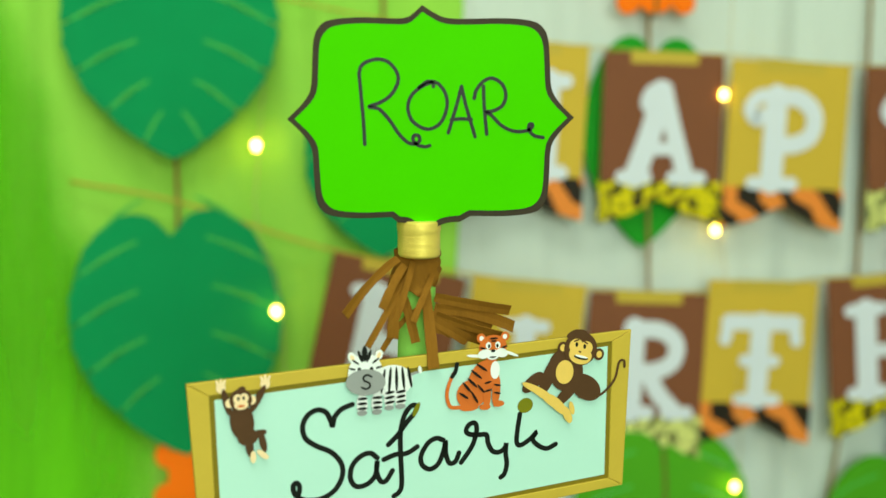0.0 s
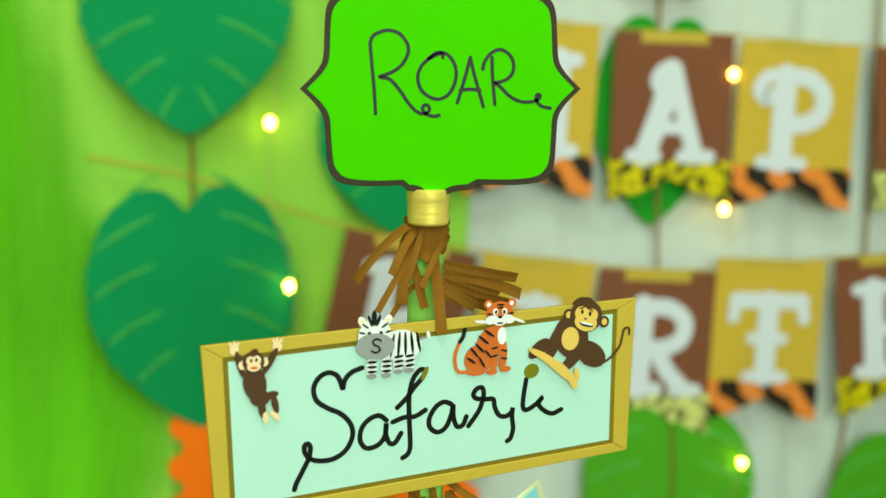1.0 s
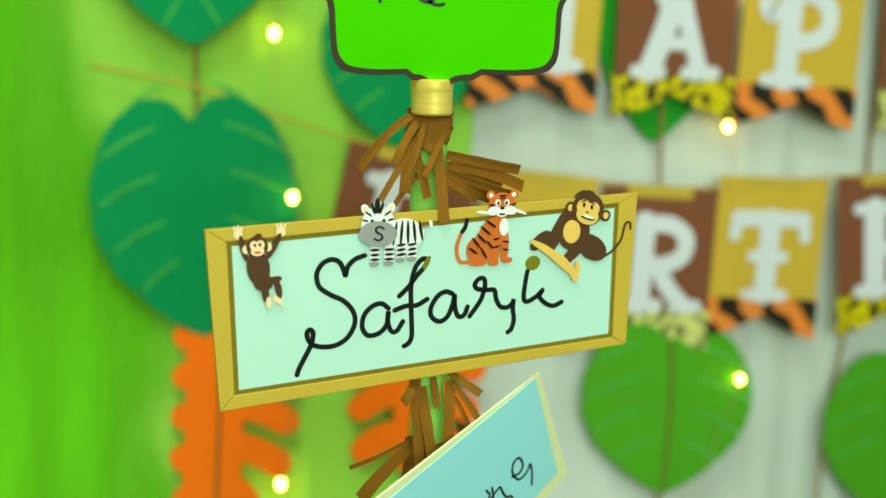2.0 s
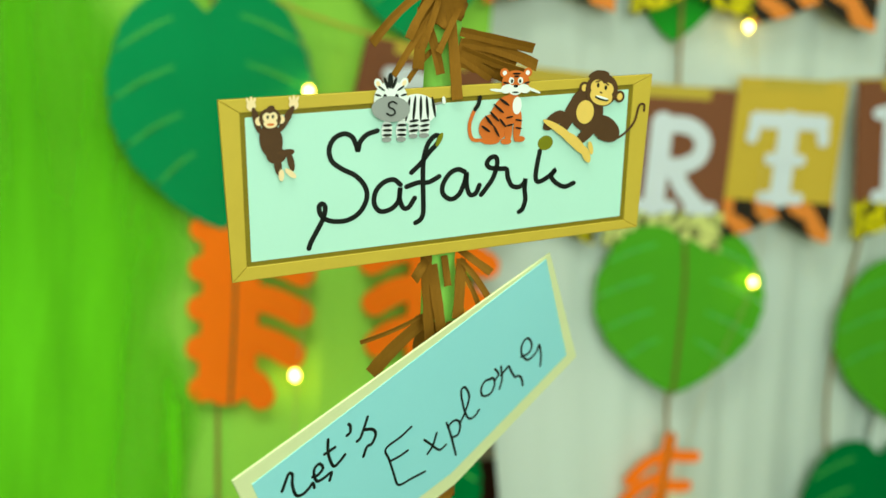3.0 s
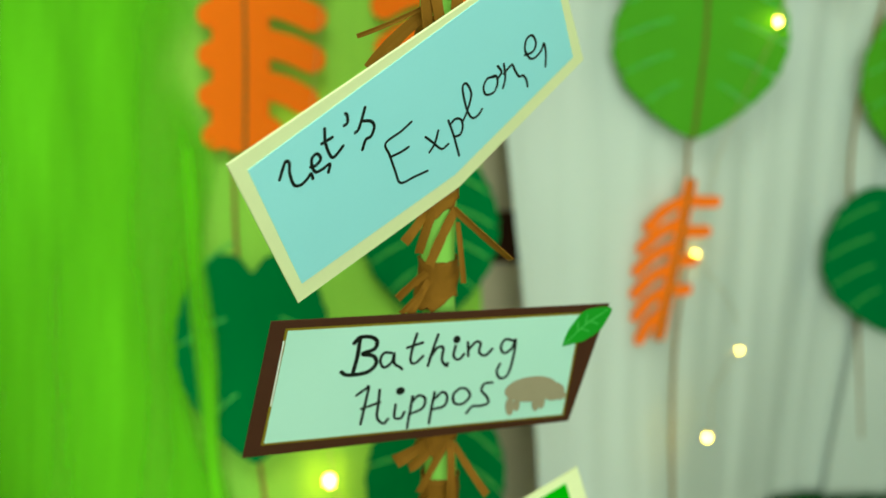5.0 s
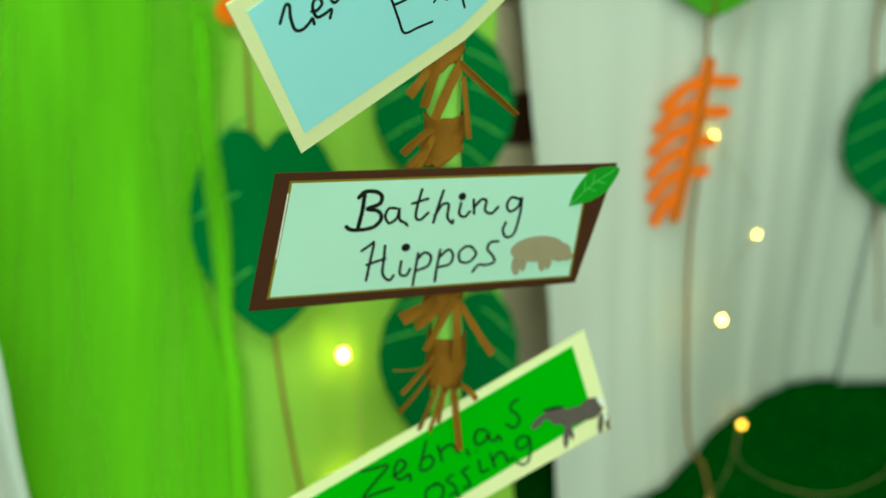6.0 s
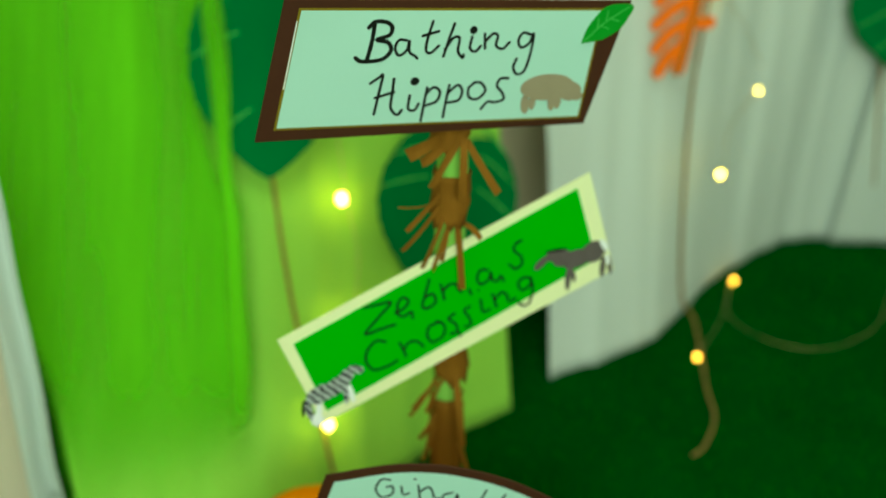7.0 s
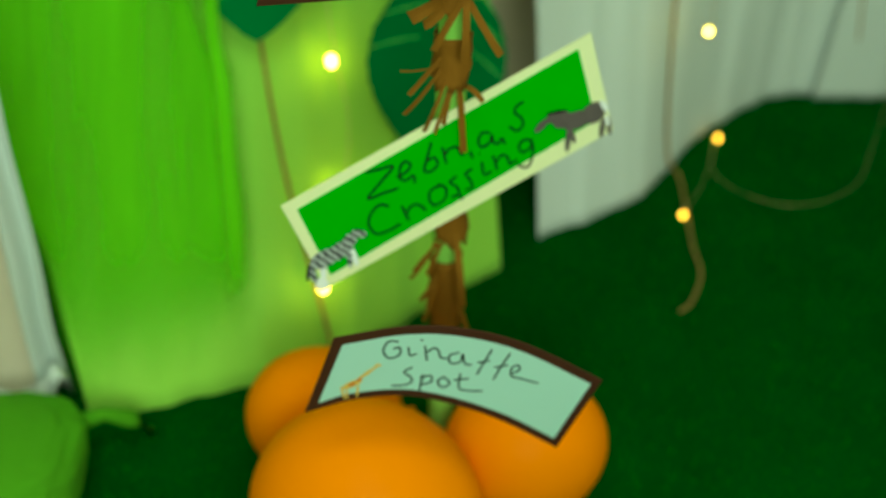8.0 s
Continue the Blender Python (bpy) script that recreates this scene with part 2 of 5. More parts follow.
structure(part("floor", box(-2.1, 2.1, -2.4, 1.2, -0.1, -0.004), PLASTER), "plain floor slab under green artificial turf", "floor")
structure(part("wall_north", box(-2.1, 2.1, 0.69, 1.2, -0.004, 2.5), PLASTER), "beige plaster wall behind the hung cloths", "wall")
structure(part("wall_east", box(1.9, 2.1, -2.2, 0.8, -0.004, 2.5), PLASTER), "beige plaster side wall", "wall")
structure(part("wall_west", box(-2.1, -1.9, -2.2, 0.8, -0.004, 2.5), PLASTER), "beige plaster side wall", "wall")
# the opening in this unseen wall is added for the front lamp
south = bmesh.new()
for x0, x1, z0, z1 in ((-2.1, -0.6, -0.004, 2.5), (1.0, 2.1, -0.004, 2.5), (-0.6, 1.0, -0.004, 0.95), (-0.6, 1.0, 2.25, 2.5)):
    bmesh.ops.create_cube(south, size=1, matrix=Matrix.LocRotScale(((x0 + x1) / 2, -2.3, (z0 + z1) / 2), None, (x1 - x0, 0.2, z1 - z0)))
structure(part("wall_south", south, PLASTER), "unseen beige plaster wall with an opening added for the lamp", "wall")
structure(part("ceiling", box(-2.1, 2.1, -2.4, 1.2, 2.5, 2.6), CEIL), "plain white painted ceiling", "ceiling")


# ---- hung cloths ----
HEM_X = (-1.9, -0.5, -0.36, -0.22, -0.10, 0.09, 0.17, 0.29, 0.36, 0.48, 0.6, 1.9)
HEM_Y = (-0.02, 0.03, 0.09, 0.12, 0.16, 0.30, 0.36, 0.42, 0.51, 0.63, 0.66, 0.66)


def cloth_y(x, z):
    """How far back the hung cloth lies: it falls straight and then spreads forward over the turf."""
    h = float(np.interp(x, HEM_X, HEM_Y))
    s = 1 - max(0.0, 1 - z / 0.85) ** 1.35
    return h + (0.63 - h) * s


def slope(x, z):
    return math.degrees(math.atan2(cloth_y(x, z + 0.08) - cloth_y(x, z - 0.08), 0.16))


def hung_cloth(name, left, right, top, low, material, folds, depth, off, label, ragged=0.0, seed=0.0, nx=170, nz=80, torn=0.0, fray=0.0):
    verts, faces = [], []
    for j in range(nz + 1):
        for i in range(nx + 1):
            u, v = i / nx, j / nz
            zz = low + (top - low) * v
            x0 = left(zz) + (right(zz) + torn * (noise.noise((zz * 4, seed, 0)) + 0.5 * noise.noise((zz * 13, seed, 2))) - left(zz)) * u
            bottom = low + ragged * (noise.noise((x0 * 9, seed, 3.1)) + 0.6 * noise.noise((x0 * 31, seed, 8.3)))
            z = bottom + (top - bottom) * v
            drift = 0.35 * noise.noise((x0 * 3, z * 1.5, seed))
            w = depth * (0.55 + 0.45 * noise.noise((x0 * 5, z * 0.7, seed + 5)))
            y = cloth_y(x0, max(z, 0)) + off + w * math.sin((x0 + 0.04 * drift) * folds + 2.2 * drift) + 0.006 * noise.noise((x0 * 14, z * 1.6, seed)) + 0.0025 * noise.noise((x0 * 45, z * 4, seed))
            y += 0.35 * w * math.sin((x0 + 0.02 * drift) * folds * 2.7 + seed)
            verts.append((x0, y, max(z, 0.003)))
    for j in range(nz):
        for i in range(nx):
            a = j * (nx + 1) + i
            faces.append((a, a + 1, a + nx + 2, a + nx + 1))
    ob = built(name, verts, faces, material, smooth=True)
    weave = ob.data.attributes.new("weave", "FLOAT", "POINT")
    weave.data.foreach_set("value", [min(1.0, (nx - i) / nx / fray, i / nx / fray) if fray else 1.0 for j in range(nz + 1) for i in range(nx + 1)])
    so = ob.modifiers.new("thickness", "SOLIDIFY")
    so.thickness = 0.0012
    return tagged(ob, label, "curtain")


def edge(*pairs):
    """A cloth's side edge: x by height."""
    return lambda z: float(np.interp(z, [p[0] for p in pairs], [p[1] for p in pairs]))


hung_cloth("white_curtain", edge((0, 0.150), (0.12, 0.148), (0.23, 0.147), (0.41, 0.134), (0.6, 0.117), (0.75, 0.098), (1.5, 0.08)), edge((0, 0.80)), 1.45, 0.0, WHITE_CLOTH, 50, 0.0065, 0.0,
           "white cotton cloth hung in soft folds, hem on turf", seed=1.0, nx=170)
hung_cloth("white_curtain", edge((0, 0.587), (0.3, 0.600), (0.8, 0.65), (1.5, 0.69)), edge((0, 1.85)), 1.45, 0.0, WHITE_CLOTH, 44, 0.0065, -0.020,
           "second white cotton cloth overlapping the first", seed=7.0, nx=170)
hung_cloth("lime_curtain", edge((0, -0.350), (0.15, -0.388), (0.22, -0.430), (1.5, -0.91)), edge((0, 0.098), (0.2, 0.086), (0.5, 0.084), (0.8, 0.106), (1.0, 0.118), (1.5, 0.13)), 1.45, 0.0, LIME_CLOTH, 48, 0.007, -0.008,
           "lime green cloth hung flat with faint folds, spread forward", seed=2.0, nx=240)
hung_cloth("green_tulle_drape", edge((0, -0.350), (0.15, -0.390), (0.22, -0.435), (1.5, -0.915)), edge((0, -0.185), (0.3, -0.199), (0.64, -0.213), (0.78, -0.224), (0.9, -0.250), (1.05, -0.30), (1.2, -0.345), (1.5, -0.37)), 1.45, 0.020, VIVID_CLOTH, 41, 0.0090, -0.030,
           "vivid green crumpled tulle hung over the lime cloth", ragged=0.03, seed=3.0, nx=240, torn=0.045, fray=0.10)
hung_cloth("tulle_strip", edge((0.1, -0.205), (0.3, -0.212), (0.45, -0.232), (0.8, -0.25)), edge((0.1, -0.178), (0.3, -0.190), (0.42, -0.202), (0.5, -0.206), (0.8, -0.228)), 0.60, 0.14, VIVID_CLOTH, 60, 0.0040, -0.072,
           "loose strip of green tulle over a felt leaf", ragged=0.05, seed=11.0, nx=24, nz=60, torn=0.01, fray=0.35)


# ---- signpost ----
signpost = tagged(new("signpost"), "green crepe pole with six handmade paper signs and fringe", "sign")


def tube(points, radius, material, name, parent=None, label="", sides=10):
    """A round tube along the points; radius may be a list."""
    p = [Vector(q) for q in points]
    verts, faces = [], []
    for i, q in enumerate(p):
        d = (p[min(i + 1, len(p) - 1)] - p[max(i - 1, 0)]).normalized()
        a = d.orthogonal().normalized() if abs(d.z) < 0.9 else (Vector((1, 0, 0)) - d * d.x).normalized()
        b = d.cross(a)
        r = radius[i] if isinstance(radius, (list, tuple)) else radius
        for k in range(sides):
            t = 2 * math.pi * k / sides
            verts.append(q + (a * math.cos(t) + b * math.sin(t)) * r)
    for i in range(len(p) - 1):
        for k in range(sides):
            l = (k + 1) % sides
            faces.append((i * sides + k, i * sides + l, (i + 1) * sides + l, (i + 1) * sides + k))
    faces += [tuple(range(sides))[::-1], tuple(range((len(p) - 1) * sides, len(p) * sides))]
    return built(name, verts, faces, material, parent, label, smooth=True)


rng = random.Random(4)
POLE = [0.011 + 0.0012 * rng.random() for _ in range(60)]
tube([(0.0006 * math.sin(i), 0.0006 * math.cos(i * 1.7), 1.065 * i / 59) for i in range(60)], POLE, CREPE_GREEN, "pole", signpost, "pole wrapped in crinkled green crepe", 14)
band = tube([(0, 0, 1.0405 + 0.0011 * i) for i in range(21)], [0.0118 + 0.0009 * (0 < i < 20) + 0.00012 * (i % 4 == 0) + 0.0004 * (i > 13) for i in range(21)], RIBBON, "ribbon_band", signpost, "gold satin ribbon band", 28)
band.location, band.scale = (0.0005, -0.006, 0), (1, 1.6, 1)


def inset(outline, d):
    """The outline moved inwards by d."""
    n, out = len(outline), []
    area2 = sum(outline[i][0] * outline[(i + 1) % n][1] - outline[(i + 1) % n][0] * outline[i][1] for i in range(n))
    sg = 1 if area2 > 0 else -1
    for i in range(n):
        a, b, c = (Vector(outline[(i + j) % n]) for j in (-1, 0, 1))
        e, f = (b - a).normalized(), (c - b).normalized()
        n1, n2 = Vector((-e.y, e.x)) * sg, Vector((-f.y, f.x)) * sg
        h = n1 + n2
        h = h.normalized() if h.length > 1e-6 else n1
        out.append(tuple(b + h * d / max(h.dot(n1), 0.5)))
    return out


def sign(name, outline, inner, k, y0, z0, lean, rim, panel, line, label):
    """Card sign: rim plate, thin ruled line round the panel, and the paper panel. k turns it about the pole, lean tips it."""
    u, n = Vector((1, k, 0)).normalized(), Vector((k, -1, lean)).normalized()
    v = n.cross(u)
    turn = Matrix((u, -n, v)).transposed().to_4x4()
    b = part(name, plate(mm(outline), -0.0040, -0.0027, 0.0003), rim, signpost, label, Matrix.Translation((0, y0, z0)) @ turn)
    if line:
        part("ruled_line", plate(inset(mm(inner), -line), -0.0042, -0.0034), GOLD_LINE, b)
    part("panel", plate(mm(inner), -0.0045, -0.0034), panel, b)
    return b


# the bracket-shaped sign at the top
QUARTER = [(0, 63.5), (5.5, 59.5), (10, 57), (18, 56), (42, 56.5), (58, 55), (64.5, 51), (67.5, 44), (68.5, 30), (69.5, 17), (74, 9), (83, 0)]
q = [Vector((a * 1.022, b * 1.030)) for a, b in catmull([Vector(p) for p in QUARTER], 4)]
ring = [(a, b) for a, b in q] + [(a, -b) for a, b in reversed(q[:-1])] + [(-a, -b) for a, b in q[1:]] + [(-a, b) for a, b in reversed(q[1:-1])]
ring = [(a, b * (1.06 if b < 0 and abs(a) < 20 else 1)) for a, b in ring]
roar_out = [(a + 7.6 - 6 * max(0, 1 - abs(a) / 30) * (abs(b) > 50), b + 63) for a, b in ring]
roar_in = [(a * 0.95 + 7.6 - 6 * max(0, 1 - abs(a) / 30) * (abs(b) > 50), b * 0.94 + 63) for a, b in ring]
roar_sign = sign("bracket_sign", roar_out, roar_in, 0, -0.016, 1.06, 0, BORDER, GREEN_CARD, 0, "bright green bracket-shaped card with a dark border")

SAF = [(-141.1, 107.9), (136.5, 120.4), (133.9, 19.0), (-133.9, -2.7)]
SAF_IN = [(-125.5, 97.4), (120.4, 110.7), (120.8, 27.1), (-122.3, 9.7)]
saf_sign = sign("framed_sign", SAF, SAF_IN, 0.22, -0.02, 0.87, -0.04, GOLD_LINE, MINT, 0.0016, "mint panel in a mitred gold card frame")
wide = [(a * 1000, b * 1000) for a, b in inset(mm(SAF_IN), -0.0028)]
for i in range(4):
    j = (i + 1) % 4
    part("frame_strip", plate(inset(mm([SAF[i], SAF[j], wide[j], wide[i]]), 0.0001), -0.0052, -0.0036, 0.0004), GOLD_CARD, saf_sign)

exp_sign = sign("slanted_sign", [(-169.0, 58.8), (69.0, 159.7), (118.5, 72.1), (14.2, -0.9), (-113.7, -51.0)],
                [(-155.5, 52.5), (65.4, 156.1), (106.0, 76.4), (7.9, 9.9), (-112.3, -36.6)], 0.75, -0.015, 0.715, -0.22, CREAM, BLUE, 0, "pale blue slanted panel with a cream border")
hip_sign = sign("trapezoid_sign", [(-120.1, 104.4), (126.2, 75.7), (99.7, -18.6), (-144.4, 3.9)],
                [(-109.6, 95.9), (103.3, 71.1), (93.8, -11.1), (-129.3, 12.9)], 0.286, -0.02, 0.54, -0.06, BROWN_CARD, MINT, 0.0017, "mint panel with a dark brown card border")
zeb_sign = sign("arrow_sign", [(-137.4, 6.4), (116.4, 101.6), (137.6, 16.2), (-109.0, -71.2)],
                [(-125.6, 1.4), (105.6, 90.3), (121.5, 28.0), (-105.0, -60.2)], 0.27, -0.024, 0.37, 0.2, CREAM, LAWN_CARD, 0, "green slanted panel with a cream border")
ARCH_TOP = [(-95.6, 71.6), (-43.3, 80.0), (0.8, 75.0), (46.7, 56.6), (107.2, 15.6)]
ARCH_LOW = [(77.5, -58.6), (31.3, -24.0), (-9.8, -2.0), (-47.0, 9.2), (-83.6, 7.1), (-120.4, -4.8)]
arch_in = [(a * 1000, b * 1000) for a, b in inset(mm(ARCH_TOP + ARCH_LOW), 0.0075)]
gir_out, gir_in = ([tuple(p) for run in (ring[:5], ring[5:]) for p in catmull([Vector(q) for q in run], 5)] for ring in (ARCH_TOP + ARCH_LOW, arch_in))
gir_sign = sign("arched_sign", gir_out, gir_in, 0, -0.145, 0.25, 0, BROWN_CARD, MINT, 0, "arched mint panel with a dark brown border")

# hand lettering, in millimetres on each sign
# roar
letter(roar_sign, [[(-35.5, 89.3), (-34.3, 75), (-33.2, 61.4), (-32.6, 48.2)], [(-35.5, 89.3), (-34.1, 93.5), (-29.9, 96.2), (-23.9, 97.3), (-17.9, 95.3), (-13.3, 89.4), (-13.1, 83.5), (-17.1, 76.7), (-23.2, 72.5), (-30, 69.9), (-24.1, 68.6), (-18.1, 62.3), (-12.9, 54.6), (-7.8, 49.4), (-3.4, 48.1), (-0.5, 49.8), (-0.8, 52.8), (-3.4, 53.2), (-4.3, 50.8), (-1.7, 47.7), (2.7, 46.5), (5.6, 47.2)]], 2.1, INK)  # R
letter(roar_sign, [[(7.9, 81.5), (7.1, 83.9), (1, 81.5), (-4.7, 76.7), (-7.2, 69.9), (-5.1, 62.3), (1, 57.6), (7, 57.1), (12.8, 61.4), (15.9, 70), (14.9, 77.6), (10.5, 83.3), (4.5, 84.4), (-0.7, 81)]], 2.1, INK)  # O
letter(roar_sign, [[(24.5, 81.6), (21.9, 71.7), (19.3, 63.1), (16.6, 54.5)], [(24.5, 81.6), (26.8, 71.7), (29.8, 61.4), (32.5, 52.2)], [(18.4, 62.2), (24.5, 62.7), (30.3, 62.2)]], 2.1, INK)  # A
letter(roar_sign, [[(37.6, 81.6), (38, 70), (39.5, 53.6)], [(32, 74.6), (33.3, 79.4), (37.6, 84.5), (42.9, 86.3), (48.6, 82.9), (50.9, 76.9), (49.2, 70.8), (43.9, 67.4), (38.6, 66.5), (42.1, 64.8), (48.3, 58.7), (55.5, 55.3), (62.6, 55.3), (66.5, 57), (67, 59.2), (65.2, 59.2), (64.9, 56.1), (68, 52.6), (73.4, 51.4)]], 2.1, INK)  # R
# saf
letter(saf_sign, [[(-45.6, 87.9), (-51.9, 85.7), (-56.1, 81.4), (-57.4, 76.1), (-58.6, 79.4), (-61.1, 84.4), (-66.1, 86.5), (-71.9, 84), (-75.2, 77.6), (-73.5, 70.1), (-66.9, 64.9), (-58.4, 60.4), (-52.5, 53.4), (-51.5, 45.8), (-55.7, 37.6), (-63.3, 33), (-71.8, 32.6), (-77.6, 34.6), (-80.5, 38.2), (-81, 42.4), (-79, 43.9), (-77.3, 41.3), (-78.5, 34.7), (-82.6, 26.5), (-86, 20), (-87.2, 16.3)]], 3.1, INK)  # S
letter(saf_sign, [[(-30.2, 54), (-34.6, 57.3), (-40.6, 55.9), (-45.6, 50.6), (-46.7, 43), (-42.9, 37.7), (-36, 38.7), (-31.2, 43.9), (-30.2, 52.3), (-30.6, 45.6), (-28.2, 39.5), (-24.7, 39.3), (-20.8, 45.1)]], 3.1, INK)  # a
letter(saf_sign, [[(-23.4, 61.3), (-17.5, 66.9), (-12.4, 73.5), (-7.3, 79.1), (-6, 83.3), (-9.2, 83.7), (-13.4, 78.5), (-15.8, 68.6), (-15.8, 56.7), (-15.2, 44.8), (-15, 35.3), (-16.7, 31.1), (-19.8, 29.2)], [(-26.2, 52.5), (-18.9, 54.8), (-11.9, 54.9), (-5.3, 58.3)]], 3.1, INK)  # f
# saf
letter(saf_sign, [[(11.3, 60.7), (6.8, 62.3), (1.5, 59.8), (-2.7, 52.8), (-2.2, 46.8), (2.9, 43.4), (8.2, 46.3), (11.5, 53.9), (12.7, 59.8), (13, 52.1), (15.4, 45.9), (19.3, 46.6), (21.5, 51.7)]], 3.1, INK)  # a
letter(saf_sign, [[(23, 45.5), (28.7, 53.1), (31.2, 58.1), (32.8, 65), (31.7, 69.3), (28.1, 68.9), (25.9, 65.3), (28.3, 62.6), (34.7, 61.8), (39.3, 61.2), (40.4, 56), (43.4, 50.6), (48.1, 49.5), (51.7, 52), (52.5, 54.5), (52.2, 48.4), (53.1, 41.3), (51.6, 35.2), (49.2, 33.2)]], 3.1, INK)  # r
letter(saf_sign, [[(61.3, 72.4), (60, 63.8), (59.4, 55.1), (61.9, 52.4), (68.3, 55.6), (72.8, 59.8), (70.2, 55.5), (74.2, 50.9), (80, 48.5), (86, 50.7)]], 3.1, INK)  # i
# exp
letter(exp_sign, [[(-133.5, 41.1), (-131.8, 47.1), (-129.9, 52.0), (-127.3, 50.3), (-126.5, 43.6), (-123.0, 35.2), (-117.9, 33.9), (-113.3, 37.0), (-111.1, 39.7), (-109.4, 36.0)]], 2.1, INK)  # L
letter(exp_sign, [[(-111.7, 44.2), (-107.9, 44.3), (-104.6, 47.9), (-107.6, 51.9), (-111.1, 49.5), (-110.4, 43.9), (-107.4, 39.8), (-102.4, 40.8), (-97.5, 42.9), (-98.1, 37.5)]], 2.1, INK)  # e
letter(exp_sign, [[(-103.3, 67.2), (-102.1, 58.2), (-98.4, 49.6), (-95.4, 46.7), (-91.8, 49.1), (-88.5, 52.7)], [(-104.6, 57.7), (-97.2, 60.3)]], 2.1, INK)  # t
letter(exp_sign, [[(-88.7, 73.8), (-87.2, 72.3), (-86.6, 67.7), (-88.9, 66.1)]], 2.1, INK)  # apostrophe
letter(exp_sign, [[(-74.2, 74.9), (-75.9, 67.5), (-77.8, 61.2), (-80.1, 59.6)], [(-75.8, 66.4), (-69.0, 64.9), (-65.6, 60.7), (-67.5, 54.6), (-71.4, 53.2), (-73.3, 46.9)]], 2.1, INK)  # s
letter(exp_sign, [[(-35.9, 57.5), (-43.8, 52.6), (-55.3, 47.0), (-51.1, 38.1), (-45.4, 26.2), (-39.6, 15.8), (-28.5, 17.3), (-17.3, 19.0)], [(-49.6, 36.6), (-41.6, 38.2), (-36.0, 40.3)]], 1.7, INK)  # E
letter(exp_sign, [[(-22.5, 44.2), (-15.9, 39.1), (-7.2, 32.4), (-1.7, 34.7)], [(-12.1, 46.4), (-13.9, 37.6), (-17.6, 32.4)]], 1.7, INK)  # x
letter(exp_sign, [[(-4.4, 51.9), (2.2, 39.6), (9.4, 23.7)], [(-2.5, 48.5), (1.6, 51.6), (6.4, 50.5), (9.1, 45.2), (8.1, 39.7), (3.6, 38.8)]], 1.7, INK)  # p
letter(exp_sign, [[(8.6, 48.6), (11.5, 55.6), (13.0, 66.8), (7.5, 75.1), (4.5, 73.2), (7.3, 64.4), (12.4, 53.9), (17.3, 49.2), (21.9, 50.3), (24.7, 53.9)]], 1.7, INK)  # l
letter(exp_sign, [[(32.0, 75.4), (25.8, 75.1), (23.3, 69.8), (26.3, 64.0), (33.3, 64.1), (35.7, 70.0), (33.3, 75.7), (28.5, 75.6)], [(35.1, 73.2), (37.9, 77.5), (33.6, 82.4)]], 1.7, INK)  # o
letter(exp_sign, [[(39.0, 83.0), (42.2, 72.9), (41.4, 65.7)], [(40.2, 75.9), (45.1, 80.3), (47.1, 81.0), (50.8, 76.0), (55.2, 71.4), (58.9, 71.3), (62.4, 67.9), (64.8, 62.6)]], 1.7, INK)  # r
letter(exp_sign, [[(57.6, 85.9), (64.7, 87.3), (66.5, 92.8), (61.7, 99.0), (57.0, 97.1), (56.9, 89.7), (63.3, 82.7), (68.4, 82.8), (72.8, 86.9), (74.2, 91.4), (77.7, 83.9), (79.5, 74.2)]], 1.7, INK)  # e
# hip
letter(hip_sign, [[(-60.8, 82.4), (-63, 68.7), (-66.3, 56.2)], [(-74.4, 58.1), (-70.7, 55.1), (-60.9, 54.1), (-54.2, 55.5), (-49.8, 60.8), (-52.1, 66.6), (-59.7, 69.4), (-51, 71.7), (-49.2, 77.3), (-53.2, 81.3), (-60.8, 82.4), (-65.1, 78.8)]], 2.9, INK)  # B
# hip
letter(hip_sign, [[(-38.8, 66.4), (-44.3, 67.2), (-47, 61.6), (-44.3, 55.9), (-38.7, 59.2), (-37, 66.1), (-36.9, 57.7), (-33, 54.2), (-31.4, 52.1)]], 2.0, INK)  # a
letter(hip_sign, [[(-20.7, 78), (-24.3, 65.4), (-25.2, 57.2), (-21.8, 55), (-16.2, 59.5)], [(-27.7, 68.3), (-16.5, 70.3)]], 2.0, INK)  # t
letter(hip_sign, [[(-5.3, 74.6), (-9.1, 63.2), (-12.6, 51.2)], [(-11.6, 56.4), (-6.1, 64), (-1.5, 63.4), (-2.3, 53.8), (1.3, 48.3), (1.9, 50.7)]], 2.0, INK)  # h
letter(hip_sign, [[(7.6, 63.2), (6.4, 54.9), (10.4, 51.9), (14.2, 55.5)], [(7.7, 67.8), (8.6, 67.7)]], 2.0, INK)  # i
letter(hip_sign, [[(16.8, 64.3), (17.4, 53.3)], [(17.1, 58.2), (22.7, 63.5), (26.3, 61.8), (25.5, 54.6), (30.3, 51.4), (35.3, 55.6)]], 2.0, INK)  # n
letter(hip_sign, [[(51.2, 59.4), (45.1, 61.5), (41.9, 55.9), (44.6, 50.5), (50.4, 53.4), (53, 60.4), (52, 47), (48.2, 32.4), (42.3, 30.3), (39.5, 36.3), (41.6, 42.3)]], 2.0, INK)  # g
letter(hip_sign, [[(-64.2, 37.7), (-57.6, 41.5), (-55.3, 42.4), (-58.7, 26.9), (-61.6, 13.7)], [(-60.9, 26.1), (-47.4, 28.8)], [(-47.5, 38.7), (-48.6, 27.8), (-49.6, 16.7), (-45, 10.8), (-41.6, 14)]], 2.0, INK)  # H
letter(hip_sign, [[(-36, 24.5), (-37, 14.5), (-32.4, 12.5), (-29.5, 17.1)], [(-33.2, 34.7), (-32.1, 34.5)]], 2.0, INK)  # i
